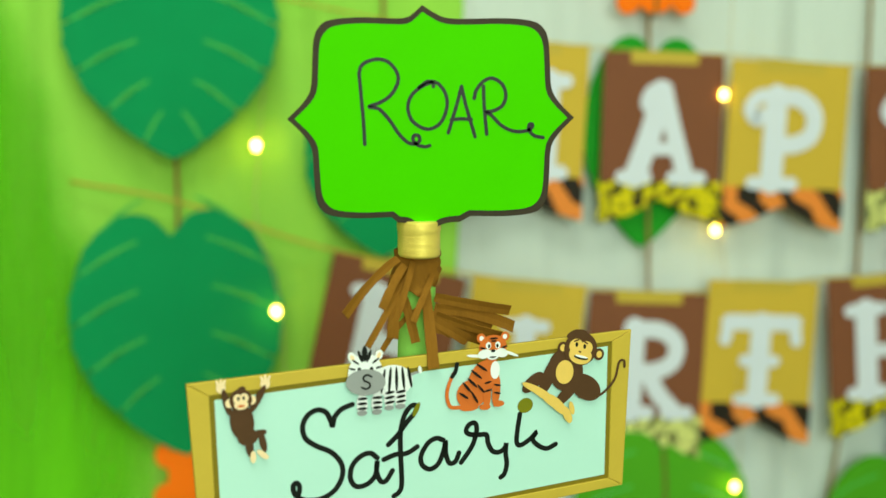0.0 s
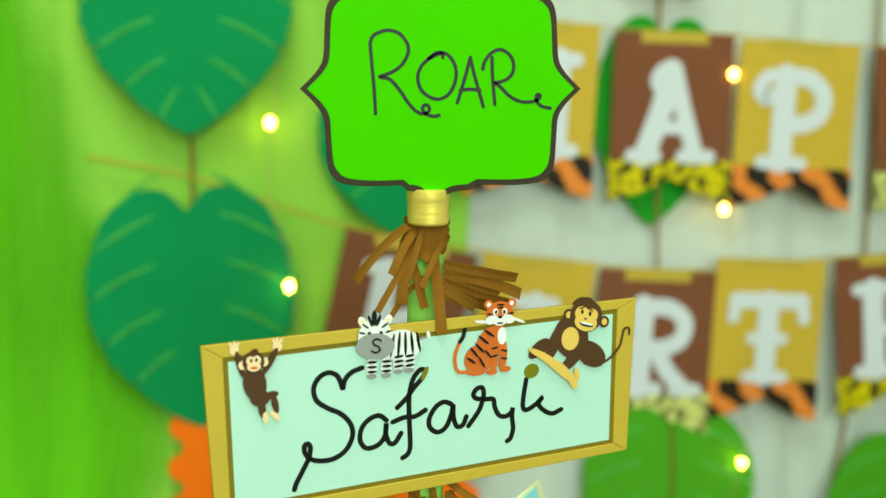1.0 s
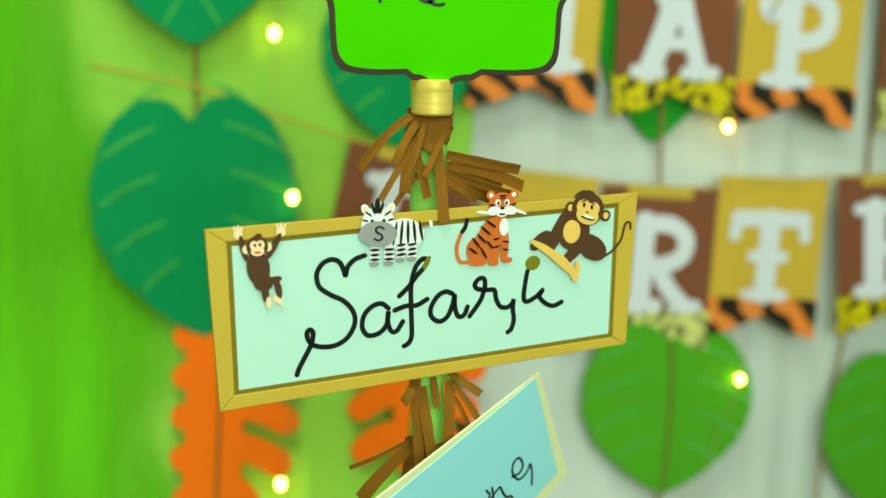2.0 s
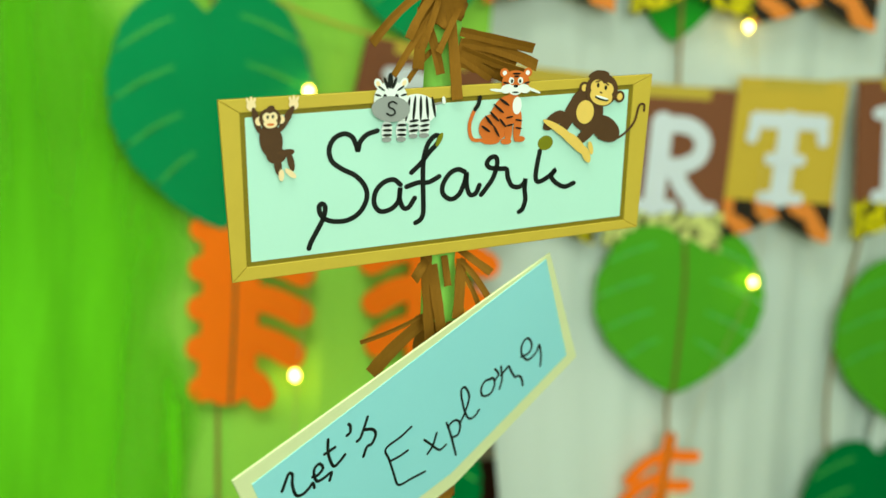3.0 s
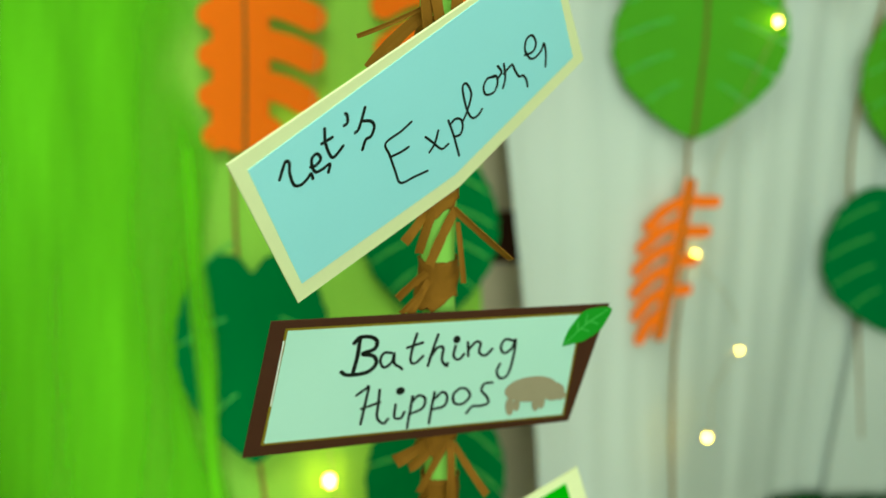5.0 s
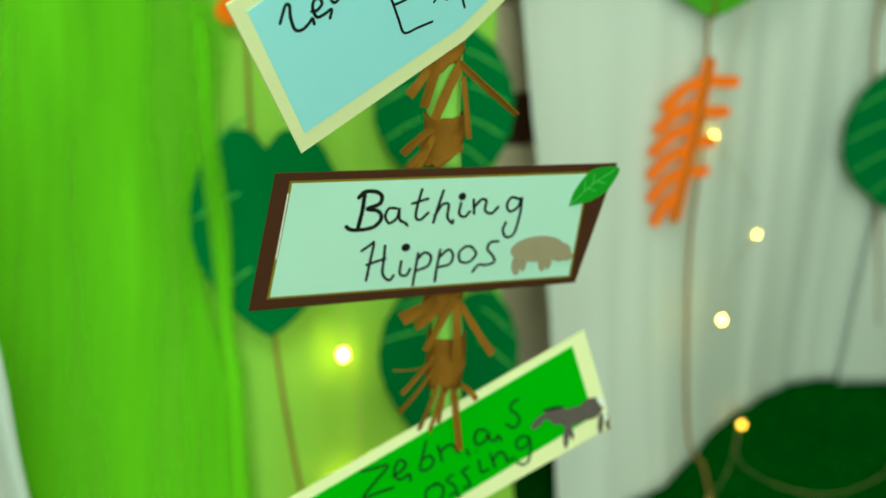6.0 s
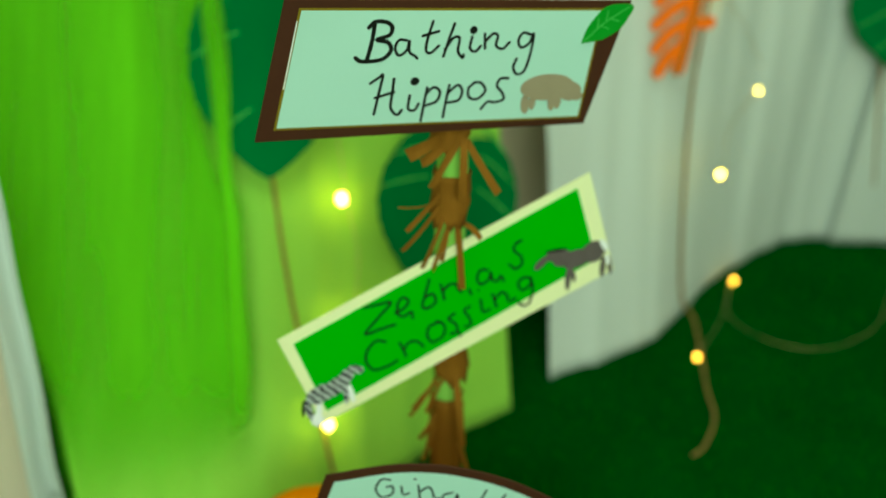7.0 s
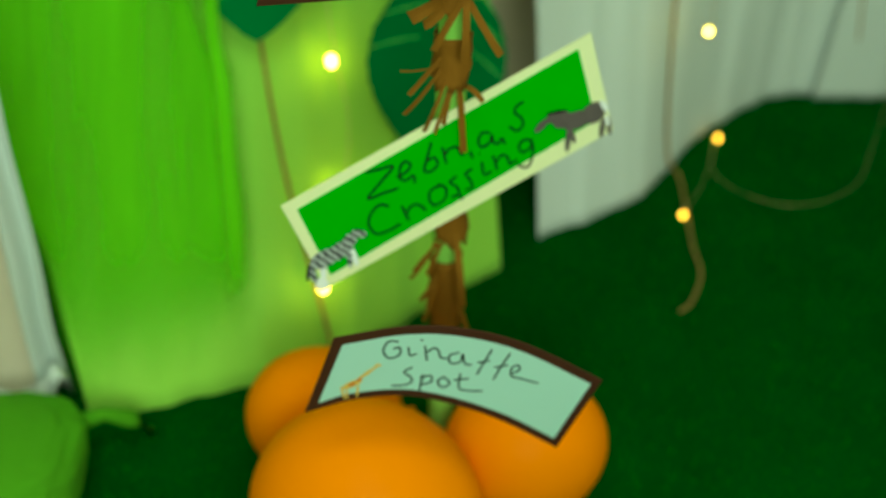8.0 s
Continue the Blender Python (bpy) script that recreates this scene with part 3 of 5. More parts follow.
letter(hip_sign, [[(-23.5, 28.7), (-25.6, 16.4), (-27.6, 3.5)], [(-24.5, 23.8), (-18.9, 28.4), (-14.2, 24.6), (-16.3, 17.4), (-24.4, 14.9)]], 2.0, INK)  # p
letter(hip_sign, [[(-7.3, 28.6), (-9.9, 13.8), (-11.2, 3.7)], [(-8.3, 22.4), (-1.4, 27.6), (2.2, 23.2), (0.1, 16), (-8, 14.8)]], 2.0, INK)  # p
letter(hip_sign, [[(11.5, 28.1), (6.9, 23.8), (7.9, 16.5), (14.4, 14.9), (19.6, 20.4), (16.2, 26.8), (11.5, 28.1)]], 2.0, INK)  # o
letter(hip_sign, [[(36.4, 27.9), (30.4, 28.1), (28.3, 22.9), (32.3, 17.1), (33.8, 11.7), (27.8, 10.1), (21.7, 11.1), (17.2, 6.2)]], 2.0, INK)  # s
# zeb
letter(zeb_sign, [[(-69.8, 21.2), (-59.7, 21.6), (-48.6, 21.8), (-59.3, 10.8), (-70.3, -0.8), (-58.6, 1.0), (-46.3, 2.7)]], 1.9, INK)  # Z
letter(zeb_sign, [[(-45.7, 12.4), (-38.6, 15.0), (-34.7, 20.4), (-39.0, 24.1), (-43.1, 19.7), (-43.7, 11.1), (-39.0, 8.2), (-32.8, 11.1), (-32.2, 5.3)]], 1.9, INK)  # e
letter(zeb_sign, [[(-17.4, 35.3), (-20.6, 24.9), (-23.9, 13.8), (-19.0, 11.7), (-13.1, 15.9), (-15.1, 22.8), (-21.6, 20.9)]], 1.9, INK)  # b
letter(zeb_sign, [[(-8.5, 29.6), (-5.9, 16.5)], [(-6.8, 23.6), (-2.5, 27.7), (3.3, 28.0), (5.5, 23.7), (7.8, 20.3)], [(14.3, 21.4), (15.9, 16.8)]], 1.9, INK)  # r
letter(zeb_sign, [[(30.5, 34.7), (24.3, 35.7), (21.2, 29.5), (23.8, 23.8), (30.5, 26.7), (32.5, 32.6), (33.5, 26.2), (37.7, 24.3), (40.6, 28.2), (42.9, 23.4)]], 1.9, INK)  # a
letter(zeb_sign, [[(58.6, 55.0), (53.5, 52.6), (52.0, 47.5), (57.4, 42.1), (58.5, 35.6), (53.3, 32.0), (47.7, 36.4)]], 1.9, INK)  # s
letter(zeb_sign, [[(-54.8, -10.5), (-61.5, -8.2), (-68.4, -13.5), (-71.3, -22.7), (-66.3, -32.1), (-56.1, -31.9), (-46.1, -28.2)]], 1.9, INK)  # C
letter(zeb_sign, [[(-43.6, -13.4), (-39.1, -25.7)], [(-40.8, -20.4), (-37.0, -15.2), (-32.4, -14.0), (-28.0, -16.2), (-24.8, -20.3)]], 1.9, INK)  # r
letter(zeb_sign, [[(-10.7, -1.4), (-19.8, -4.9), (-20.8, -13.3), (-16.2, -18.0), (-8.1, -13.8), (-7.1, -5.0), (-13.2, -0.9)]], 1.9, INK)  # o
letter(zeb_sign, [[(1.8, 3.1), (-3.5, -0.5), (1.8, -5.6), (3.5, -11.9), (-2.0, -13.9)], [(3.5, -11.9), (6.0, -17.1)]], 1.9, INK)  # s
letter(zeb_sign, [[(14.7, 7.0), (9.7, 3.9), (12.9, -1.5), (14.9, -8.8), (9.7, -10.0)]], 1.9, INK)  # s
letter(zeb_sign, [[(23.4, 10.7), (25.1, 0.4), (31.0, 1.5)], [(21.9, 18.9), (21.9, 18.9)]], 1.9, INK)  # i
letter(zeb_sign, [[(33.2, 14.3), (36.3, 2.4)], [(35.3, 8.7), (40.5, 14.0), (45.1, 11.1), (47.2, 4.9), (52.6, 7.1)]], 1.9, INK)  # n
letter(zeb_sign, [[(65.9, 21.9), (59.5, 23.3), (54.8, 18.8), (58.0, 12.9), (64.8, 15.8), (65.8, 21.0), (67.0, 11.0), (63.9, 0.8), (57.9, -0.3), (54.5, 3.3)]], 1.9, INK)  # g
# gir
letter(gir_sign, [[(-49.7, 66.3), (-56.3, 66.8), (-60.3, 57.9), (-56.3, 49.9), (-48.5, 53), (-48.4, 60.1), (-52.3, 59.5)]], 1.5, INK)  # G
letter(gir_sign, [[(-41.9, 59.7), (-40.7, 51.9), (-36.3, 53.1)], [(-32.3, 66.6), (-31.7, 66.6)]], 1.5, INK)  # i
letter(gir_sign, [[(-29.7, 60.4), (-28.3, 46.3)], [(-28.5, 54.1), (-23, 58.4), (-19.6, 55), (-18.3, 48.7), (-13.7, 46.8)]], 1.5, INK)  # r
letter(gir_sign, [[(-4.9, 52.5), (-11.6, 49.8), (-10.2, 41.9), (-3.4, 43), (-1.5, 50.7), (0, 41.2), (4.7, 39.2)]], 1.5, INK)  # a
letter(gir_sign, [[(19.8, 53.8), (14.8, 41.7), (9.7, 29.3)], [(10.2, 41.4), (18.1, 43)]], 1.5, INK)  # f
letter(gir_sign, [[(33.6, 49.1), (27.6, 36), (22.6, 23.5)], [(23.1, 35.7), (32.1, 37.3)]], 1.5, INK)  # f
letter(gir_sign, [[(35, 27.4), (41.7, 31.8), (40.2, 36.7), (35.8, 33.8), (36.3, 25.7), (44.7, 21.9), (56.7, 16.7)]], 1.5, INK)  # e
letter(gir_sign, [[(-39.4, 39.3), (-45, 34.9), (-40.4, 29.8), (-39.2, 24.9), (-44.9, 21.1), (-53.9, 21.2)]], 1.5, INK)  # S
letter(gir_sign, [[(-31.4, 30.7), (-33.3, 14.7)], [(-32.4, 27.6), (-25.7, 30.3), (-24.4, 23.8), (-31.2, 21.1)]], 1.5, INK)  # p
letter(gir_sign, [[(-15.4, 28), (-19.8, 23.5), (-16.2, 16.7), (-10.6, 21.1), (-15.4, 28)]], 1.5, INK)  # o
letter(gir_sign, [[(-2.9, 30.2), (-3.5, 15.7), (3.6, 11.9), (14, 11.1)], [(-7.3, 24.1), (3, 25)]], 1.5, INK)  # t
discs("letter_dot", saf_sign, [(64.7, 77.5, 5.2, 4.6, 20, 0)], [OLIVE], -0.0048, "olive painted dot")
discs("letter_loop", saf_sign, [(-6.0, 81.5, 1.6, 4.6, -25, 0)], [OLIVE], -0.00488, "olive paint in the loop of a letter")

# plain paper cut-outs stuck on the signs
DARK_GREY = surface("dark_grey_print", lin(92, 84, 82), 0.6, 0.35, 140, 0.05)
CUT = [DARK, SKIN, WHITE, GREY, RUST, TAN, OLIVE, INK, TAUPE, GREY_STRIPED, LEAF_MID, LEAF_DEEP]
discs("sticker", saf_sign, [(-122, 104.5, 2.7, 3.0, 0, 1), (-124, 107.5, 0.8, 2.0, 20, 1), (-122, 108, 0.8, 2.0, 0, 1), (-120.2, 107.5, 0.8, 2.0, -20, 1), (-97, 105, 2.8, 3.0, 0, 1), (-99, 108, 0.8, 2.0, 15, 1), (-97, 108.6, 0.8, 2.0, 0, 1), (-95, 108, 0.8, 2.0, -25, 1),
                            (-119, 96, 2.0, 8.0, 14, 0), (-101.5, 96.5, 2.1, 9, -30, 0), (-110.5, 84, 6.8, 10.5, 8, 0), (-107.5, 75, 5.8, 5, 0, 0), (-106.5, 69, 2.2, 6.5, 8, 0), (-102, 76, 5.5, 2.3, 15, 0), (-98.8, 71, 2.0, 6, 12, 0),
                            (-104.5, 63, 1.7, 3.6, 0, 1), (-99, 64, 1.7, 4.2, 50, 1), (-117.6, 95.5, 2.3, 2.6, 0, 1), (-104.8, 96.5, 2.3, 2.6, 0, 1), (-111.2, 97, 6.4, 6.4, 0, 0), (-110.8, 103, 2.4, 1.6, 20, 0),
                            (-113, 97.8, 2.5, 2.8, 0, 1), (-109.3, 98, 2.5, 2.8, 0, 1), (-111, 94.2, 4.0, 2.8, 0, 1), (-112.6, 98, 0.7, 1.1, 0, 7), (-109.6, 98.2, 0.7, 1.1, 0, 7), (-111, 93.6, 2.2, 0.7, 0, 4)], CUT, -0.0062, "small dark brown paper cut-out shape")
discs("sticker", saf_sign, [(-40, 88, 3.4, 6.4, 0, 2), (-31, 88, 3.4, 6.4, 0, 2), (-16.5, 90.5, 3.6, 6.8, 0, 2), (-23.5, 90, 3.2, 6.2, 0, 2), (-40, 82.6, 3.0, 1.6, 0, 3), (-31, 82.6, 3.0, 1.6, 0, 3), (-16.5, 84.6, 3.2, 1.5, 0, 3), (-23.5, 84.4, 2.8, 1.4, 0, 3), (-21.5, 100.5, 12.5, 9.6, -4, 2), (-8.5, 104, 4.4, 0.7, 12, 3), (-4.6, 106, 1.1, 2.4, 10, 2),
                            (-31.5, 100.6, 0.9, 7.0, -14, 7), (-27.4, 100.9, 0.9, 7.5, -9, 7), (-23.3, 101.2, 0.9, 8.0, -4, 7), (-19.2, 101.5, 0.9, 7.5, 1, 7), (-15.1, 101.8, 0.9, 7.0, 6, 7), (-11.0, 102.1, 0.9, 6.5, 11, 7), (-40, 85.5, 2.9, 0.8, 0, 7), (-40, 88.5, 2.9, 0.8, 0, 7), (-40, 91.5, 2.9, 0.8, 0, 7), (-31, 85.5, 2.9, 0.8, 0, 7), (-31, 88.5, 2.9, 0.8, 0, 7), (-31, 91.5, 2.9, 0.8, 0, 7), (-16.5, 88, 2.9, 0.8, 8, 7), (-16.5, 91, 2.9, 0.8, 8, 7), (-16.5, 94, 2.9, 0.8, 8, 7), (-23.5, 88, 2.9, 0.8, 8, 7), (-23.5, 91, 2.9, 0.8, 8, 7), (-23.5, 94, 2.9, 0.8, 8, 7),
                            (-38.5, 107, 10.4, 11.4, 0, 2), (-39, 118.5, 1.7, 4.8, 0, 7), (-41.6, 117, 1.0, 3.8, 20, 7), (-36.4, 117, 1.0, 3.8, -20, 7), (-46.5, 116.8, 2.3, 3.2, 25, 2), (-30.5, 117.2, 2.3, 3.2, -25, 2), (-46.5, 116.6, 1.2, 1.9, 25, 1), (-30.5, 117, 1.2, 1.9, -25, 1), (-44.5, 114, 2.6, 0.6, -35, 7), (-32.5, 114, 2.6, 0.6, 35, 7), (-46.5, 110, 2.0, 0.6, -15, 7), (-30.5, 110, 2.0, 0.6, 15, 7), (-42.3, 109, 1.1, 1.7, 0, 7), (-35, 109, 1.1, 1.7, 0, 7), (-38.5, 101.6, 12.0, 7.8, -4, 3)], CUT, -0.0062, "black and white striped paper cut-out shape")
sv, sf = ribbons([mm([(-35.2, 104.8), (-37.5, 106.1), (-40, 105), (-39.5, 102.7), (-37, 101.5), (-36, 99.1), (-38.5, 97.8), (-41, 98.9)])], 0.0011, -0.0093)
built("letter", sv, sf, INK, saf_sign)  # S
discs("sticker", saf_sign, [(28.5, 88, 9.5, 9, 0, 4), (27, 79.8, 6, 2.0, 0, 4), (34, 97, 7.2, 12, -25, 4), (40, 100, 6.3, 10, -5, 4), (38.5, 88, 2.6, 10, 0, 4), (44.5, 89, 2.6, 10, -4, 4), (37.3, 79.5, 3.6, 1.9, 0, 4), (46.3, 80.8, 3.6, 1.9, 0, 4), (43.5, 102, 3.0, 5.5, 0, 2),
                            (30.5, 111.6, 5.5, 0.9, -6, 2), (53.5, 111.6, 5.5, 0.9, -22, 2), (34, 122.4, 2.8, 2.8, 0, 4), (49.5, 122.6, 2.8, 2.8, 0, 4), (34.2, 122.2, 1.4, 1.5, 0, 2), (49.3, 122.4, 1.4, 1.5, 0, 2), (41.6, 116.5, 9, 7.4, 0, 4), (36, 112.6, 4, 2.8, 15, 2), (47.4, 112.6, 4, 2.8, -15, 2), (41.6, 111.8, 4.4, 3.2, 0, 2),
                            (38.6, 117.6, 1.7, 2.1, 0, 2), (44.6, 117.6, 1.7, 2.1, 0, 2), (38.9, 117.3, 0.8, 1.2, 0, 7), (44.3, 117.3, 0.8, 1.2, 0, 7), (41.6, 114.2, 1.5, 0.9, 0, 7), (41.6, 110.4, 2.2, 0.5, 0, 7),
                            (25, 93, 4.2, 0.8, -50, 7), (28.5, 95.5, 4.4, 0.8, -45, 7), (23, 88, 3.6, 0.8, -35, 7), (31, 100.5, 4.6, 0.8, -40, 7), (34.5, 104.5, 4.2, 0.8, -35, 7), (30, 86.5, 4.4, 0.7, -60, 7), (34, 91.5, 3.6, 0.7, -50, 7), (38.4, 95, 2.4, 0.6, 12, 7), (38.4, 90, 2.3, 0.6, 12, 7), (44.6, 93, 2.3, 0.6, -12, 7), (44.6, 88, 2.2, 0.6, -12, 7),
                            (41.6, 122, 2.6, 0.6, 0, 7), (41.6, 120.4, 1.7, 0.5, 0, 7), (34.6, 116.4, 2.0, 0.6, -15, 7), (48.6, 116.4, 2.0, 0.6, 15, 7)], CUT, -0.0062, "rust orange paper cut-out shape with dark bars")
gv, gf = ribbons([mm([(22, 80.5), (15, 81.5), (12.8, 90), (15.5, 99), (18, 103)])], 0.0022, -0.0061)
built("sticker_tail", gv, gf, RUST, saf_sign, "thin curled rust paper strip")
gv, gf = ribbons([mm([(16, 100), (18, 103), (19, 107.5)])], 0.0025, -0.0063)
built("sticker_tail", gv, gf, INK, saf_sign, "dark tip of a curled paper strip")
tail = mm([(101, 80), (115, 80), (125, 89), (128, 100), (131.5, 101), (132, 97)])
discs("sticker", saf_sign, [(69, 92, 8.5, 4.2, 40, 0), (80, 96, 4.2, 15, -25, 0), (91, 98, 11.5, 14, 20, 0), (105, 86, 11.5, 7.5, -35, 0), (92, 83, 3.6, 11.5, -48, 0), (88.5, 112.5, 3.4, 3.8, 0, 0), (113.5, 106.5, 3.4, 3.8, 0, 0), (88.5, 112.5, 1.9, 2.2, 0, 5), (113.5, 106.5, 1.9, 2.2, 0, 5),
                            (90, 97, 6, 7.5, 0, 5), (100.5, 111, 11.4, 10.6, -20, 0), (95, 121, 4.6, 1.8, 25, 0), (101, 121.6, 4, 1.6, -10, 0), (97.2, 113.2, 4.6, 4.4, 0, 5), (104, 111.2, 4.6, 4.4, 0, 5), (100.3, 107, 8.0, 5.6, -18, 5),
                            (97.6, 114, 0.9, 1.5, 0, 7), (103, 112.4, 0.9, 1.5, 0, 7), (97.4, 116.6, 2.0, 0.5, 15, 0), (103.6, 114.9, 2.0, 0.5, -35, 0), (99.8, 109.4, 1.0, 0.5, -18, 0), (100.6, 105.6, 5.0, 1.2, -16, 7), (100.8, 106.2, 4.4, 0.7, -16, 2),
                            (71, 87.5, 11, 2.2, -28, 5), (74, 84.5, 10, 1.8, -34, 5), (85, 77, 9.5, 3.2, -45, 5), (80, 79, 8, 1.6, -40, 5), (92, 70, 2.6, 6, 25, 5), (95, 74, 1.6, 4.4, 15, 5)], CUT, -0.0062, "dark brown and yellow paper cut-out shape")
tv, tf = ribbons([tail], 0.0015, -0.0060)
built("sticker_tail", tv, tf, DARK, saf_sign, "thin curled dark paper strip")
discs("sticker", hip_sign, [(50.5, 5, 3.2, 7.5, 4, 8), (56, 6, 2.6, 6, 0, 8), (71, 4, 2.8, 7, 3, 8), (76, 4.5, 2.6, 6.5, -4, 8), (85, 11, 9, 7.5, -18, 8), (91, 6.5, 4.4, 3.6, -10, 8), (82, 20, 1.8, 1.6, 0, 8), (67, 16.8, 21, 10.4, -6, 8)], CUT, -0.0052, "taupe paper cut-out rounded shape")
for spot in ((8.4, 68.2, 2.7, 2.9, 0, 7), (-32.6, 35.0, 3.2, 3.0, 0, 7)):
    discs("letter_dot", hip_sign, [spot], CUT, -0.0050, "round ink dot")
edge_v, edge_f = ribbons([mm([(-112.8, 89), (-118.0, 66), (-123.5, 42)])], 0.0008, -0.0050)
built("paper_edge", edge_v, edge_f, WHITE, hip_sign, "white paper edge showing beside the panel")
LEAFLET = [(90, 48), (93, 58), (99, 67), (108, 74.5), (127, 73), (124, 63), (118, 55), (106, 49)]
part("leaf_sticker", plate([tuple(p) for p in catmull([Vector(p) for p in mm(LEAFLET)], 4)], -0.0054, -0.0046), LEAF_VIVID, hip_sign, "small green paper leaf")
lv, lf = ribbons([mm([(92, 50), (106, 62), (124, 72)]), mm([(104, 60), (110, 57)]), mm([(110, 65), (117, 62)]), mm([(101, 59), (101, 66)]), mm([(107, 64), (108, 71)])], 0.0007, -0.0056)
built("leaf_vein", lv, lf, PALE_LINE, hip_sign)
discs("sticker", zeb_sign, [(-113, -66, 5, 6, 35, 2), (-119, -56, 3, 9, 10, 9), (-111, -58, 2.6, 10, -6, 2), (-85, -48, 2.4, 9, 12, 2), (-89, -49, 2.2, 8, 0, 9), (-108, -44, 13, 7.5, 18, 9), (-96, -40, 12, 7, 28, 9), (-88, -33.5, 5.5, 8, -42, 9), (-79.5, -28.5, 6.5, 3.4, -28, 9), (-123, -54, 1.2, 7, -8, 7)], CUT, -0.0052, "grey and white striped paper cut-out shape")
discs("sticker", zeb_sign, [(133, 22, 2.0, 8.5, 8, 12), (127, 21, 2.3, 8.5, -6, 12), (97, 16, 2.3, 10, -4, 12), (101, 19, 2.0, 7, 14, 12), (119, 35.5, 10.5, 9, 14, 12), (104, 32, 13, 7.8, 8, 12), (92, 34.5, 8.5, 7, 10, 12), (84, 38, 6, 4.4, 24, 12), (74, 33, 7.5, 3.2, 40, 12), (87, 42, 9, 1.2, 0, 7), (128, 40, 2.4, 6, 30, 2), (131, 27, 1.6, 5, 10, 2)], CUT + [DARK_GREY], -0.0052, "dark grey paper cut-out shape with a pale edge")
discs("sticker", gir_sign, [(-84, 25, 9, 2.8, 30, 5), (-72.5, 36, 9.5, 1.4, 42, 5), (-64.5, 43.5, 2.6, 1.3, 10, 5), (-91, 16, 0.9, 7, 12, 5), (-88, 15, 0.8, 6, 4, 5), (-80, 18, 0.9, 7, -6, 5), (-84, 25.4, 3.2, 1.1, 30, 4), (-78.5, 30, 2.6, 0.9, 42, 4)], CUT, -0.0052, "small tan and rust paper cut-out shape")


# ---- crepe fringe ----
def fringe(z0, z1, lean, strips, seed):
    """A wrapped skirt of brown crepe from z1 up to z0 with cut strips (x, z, x, z, width in mm) hanging from it."""
    rr = random.Random(seed)
    verts, faces = [], []
    n, rows = 28, 8
    for j in range(rows + 1):
        v = j / rows
        for i in range(n + 1):
            a = math.pi / 2 + 2 * math.pi * 0.97 * i / n
            cut = v * (0.55 - 0.45 * math.sin(a + lean) + 0.16 * rr.uniform(-1, 1) * (j == rows))
            r = 0.0130 + 0.007 * cut * v * (0.4 - 0.6 * math.sin(a + lean)) + 0.0012 * rr.uniform(-1, 1)
            verts.append((r * math.cos(a), r * math.sin(a), z0 + (z1 - z0) * max(cut, 0.04 * v)))
    for j in range(rows):
        for i in range(n):
            b = j * (n + 1) + i
            faces.append((b, b + 1, b + n + 2, b + n + 1))
    wrap = built("fringe", verts, faces, CREPE_BROWN, signpost, "cut brown crepe paper fringe", smooth=True)
    so = wrap.modifiers.new("thickness", "SOLIDIFY")
    so.thickness = 0.0006
    for x0, s0, x1, s1, w in strips:
        p, q = Vector((x0 / 1000, -0.0145, s0 / 1000)), Vector((x1 / 1000, (-0.021 if x1 < 25 or z0 < 1 else -0.004) - 0.012 * rr.random(), s1 / 1000))
        d = q - p
        side = Vector((d.z, 0, -d.x)).normalized()
        side = (side + Vector((0, rr.uniform(-0.5, 0.5), 0))).normalized()
        bow = Vector((0, -0.006 * rr.random(), 0.004 * rr.uniform(-0.2, 1)))
        twist = rr.uniform(-0.6, 0.6)
        sv, sf = [], []
        m = 8
        for i in range(m + 1):
            t = i / m
            c = p + d * t + bow * 4 * t * (1 - t)
            s = (Matrix.Rotation(twist * t, 3, d.normalized()) @ side) * w / 2000 * (0.9 + 0.2 * t) * (1 + 0.08 * rr.uniform(-1, 1))
            nrm = d.normalized().cross(s.normalized()) * 0.0003
            cup = Vector((0, 0.0005, 0))
            sv += [c - s + nrm, c + cup + nrm, c + s + nrm, c - s - nrm, c + cup - nrm, c + s - nrm]
        for i in range(m):
            a, b = 6 * i, 6 * i + 6
            sf += [(a, a + 1, b + 1, b), (a + 1, a + 2, b + 2, b + 1), (a + 4, a + 3, b + 3, b + 4), (a + 5, a + 4, b + 4, b + 5), (a, b, b + 3, a + 3), (a + 2, a + 5, b + 5, b + 2)]
        e = 6 * m
        sf += [(e, e + 1, e + 4, e + 3), (e + 1, e + 2, e + 5, e + 4)]
        built("strip", sv, sf, CREPE_BROWN, wrap)


fringe(1.044, 1.017, 0.45, [(-13, 1040, -46, 1009, 5.4), (-15, 1030, -18, 994, 6.2), (-5, 1032, -33, 990, 3.9), (-11, 1020, -4, 991, 5.4), (2, 1030, 6, 976, 6.5), (-2, 1009, -24, 986, 3.1),
                           (9, 1016, 56, 1006, 6.5), (10, 1009, 59, 995, 7.2), (10, 1005, 50, 991, 6), (9, 1001, 30, 988, 7), (8, 1030, -6, 1004, 4), (7, 1003, 44, 992, 20), (-9, 1036, -24, 1012, 5), (-4, 1038, -16, 1006, 4)], 1)
fringe(0.829, 0.790, 1.2, [(-10, 880, -8, 822, 9.0), (-6, 868, 1, 820, 8.0), (2, 874, 4, 856, 4.6), (13, 872, 10, 836, 7.0), (12, 872, 31, 847, 3.9), (12, 866, 26, 838, 3.0), (-6, 833, -45, 799, 8.4), (-8, 836, -52, 821, 3.0), (12, 878, 31, 866, 5.0), (-9, 872, -18, 862, 6)], 2)
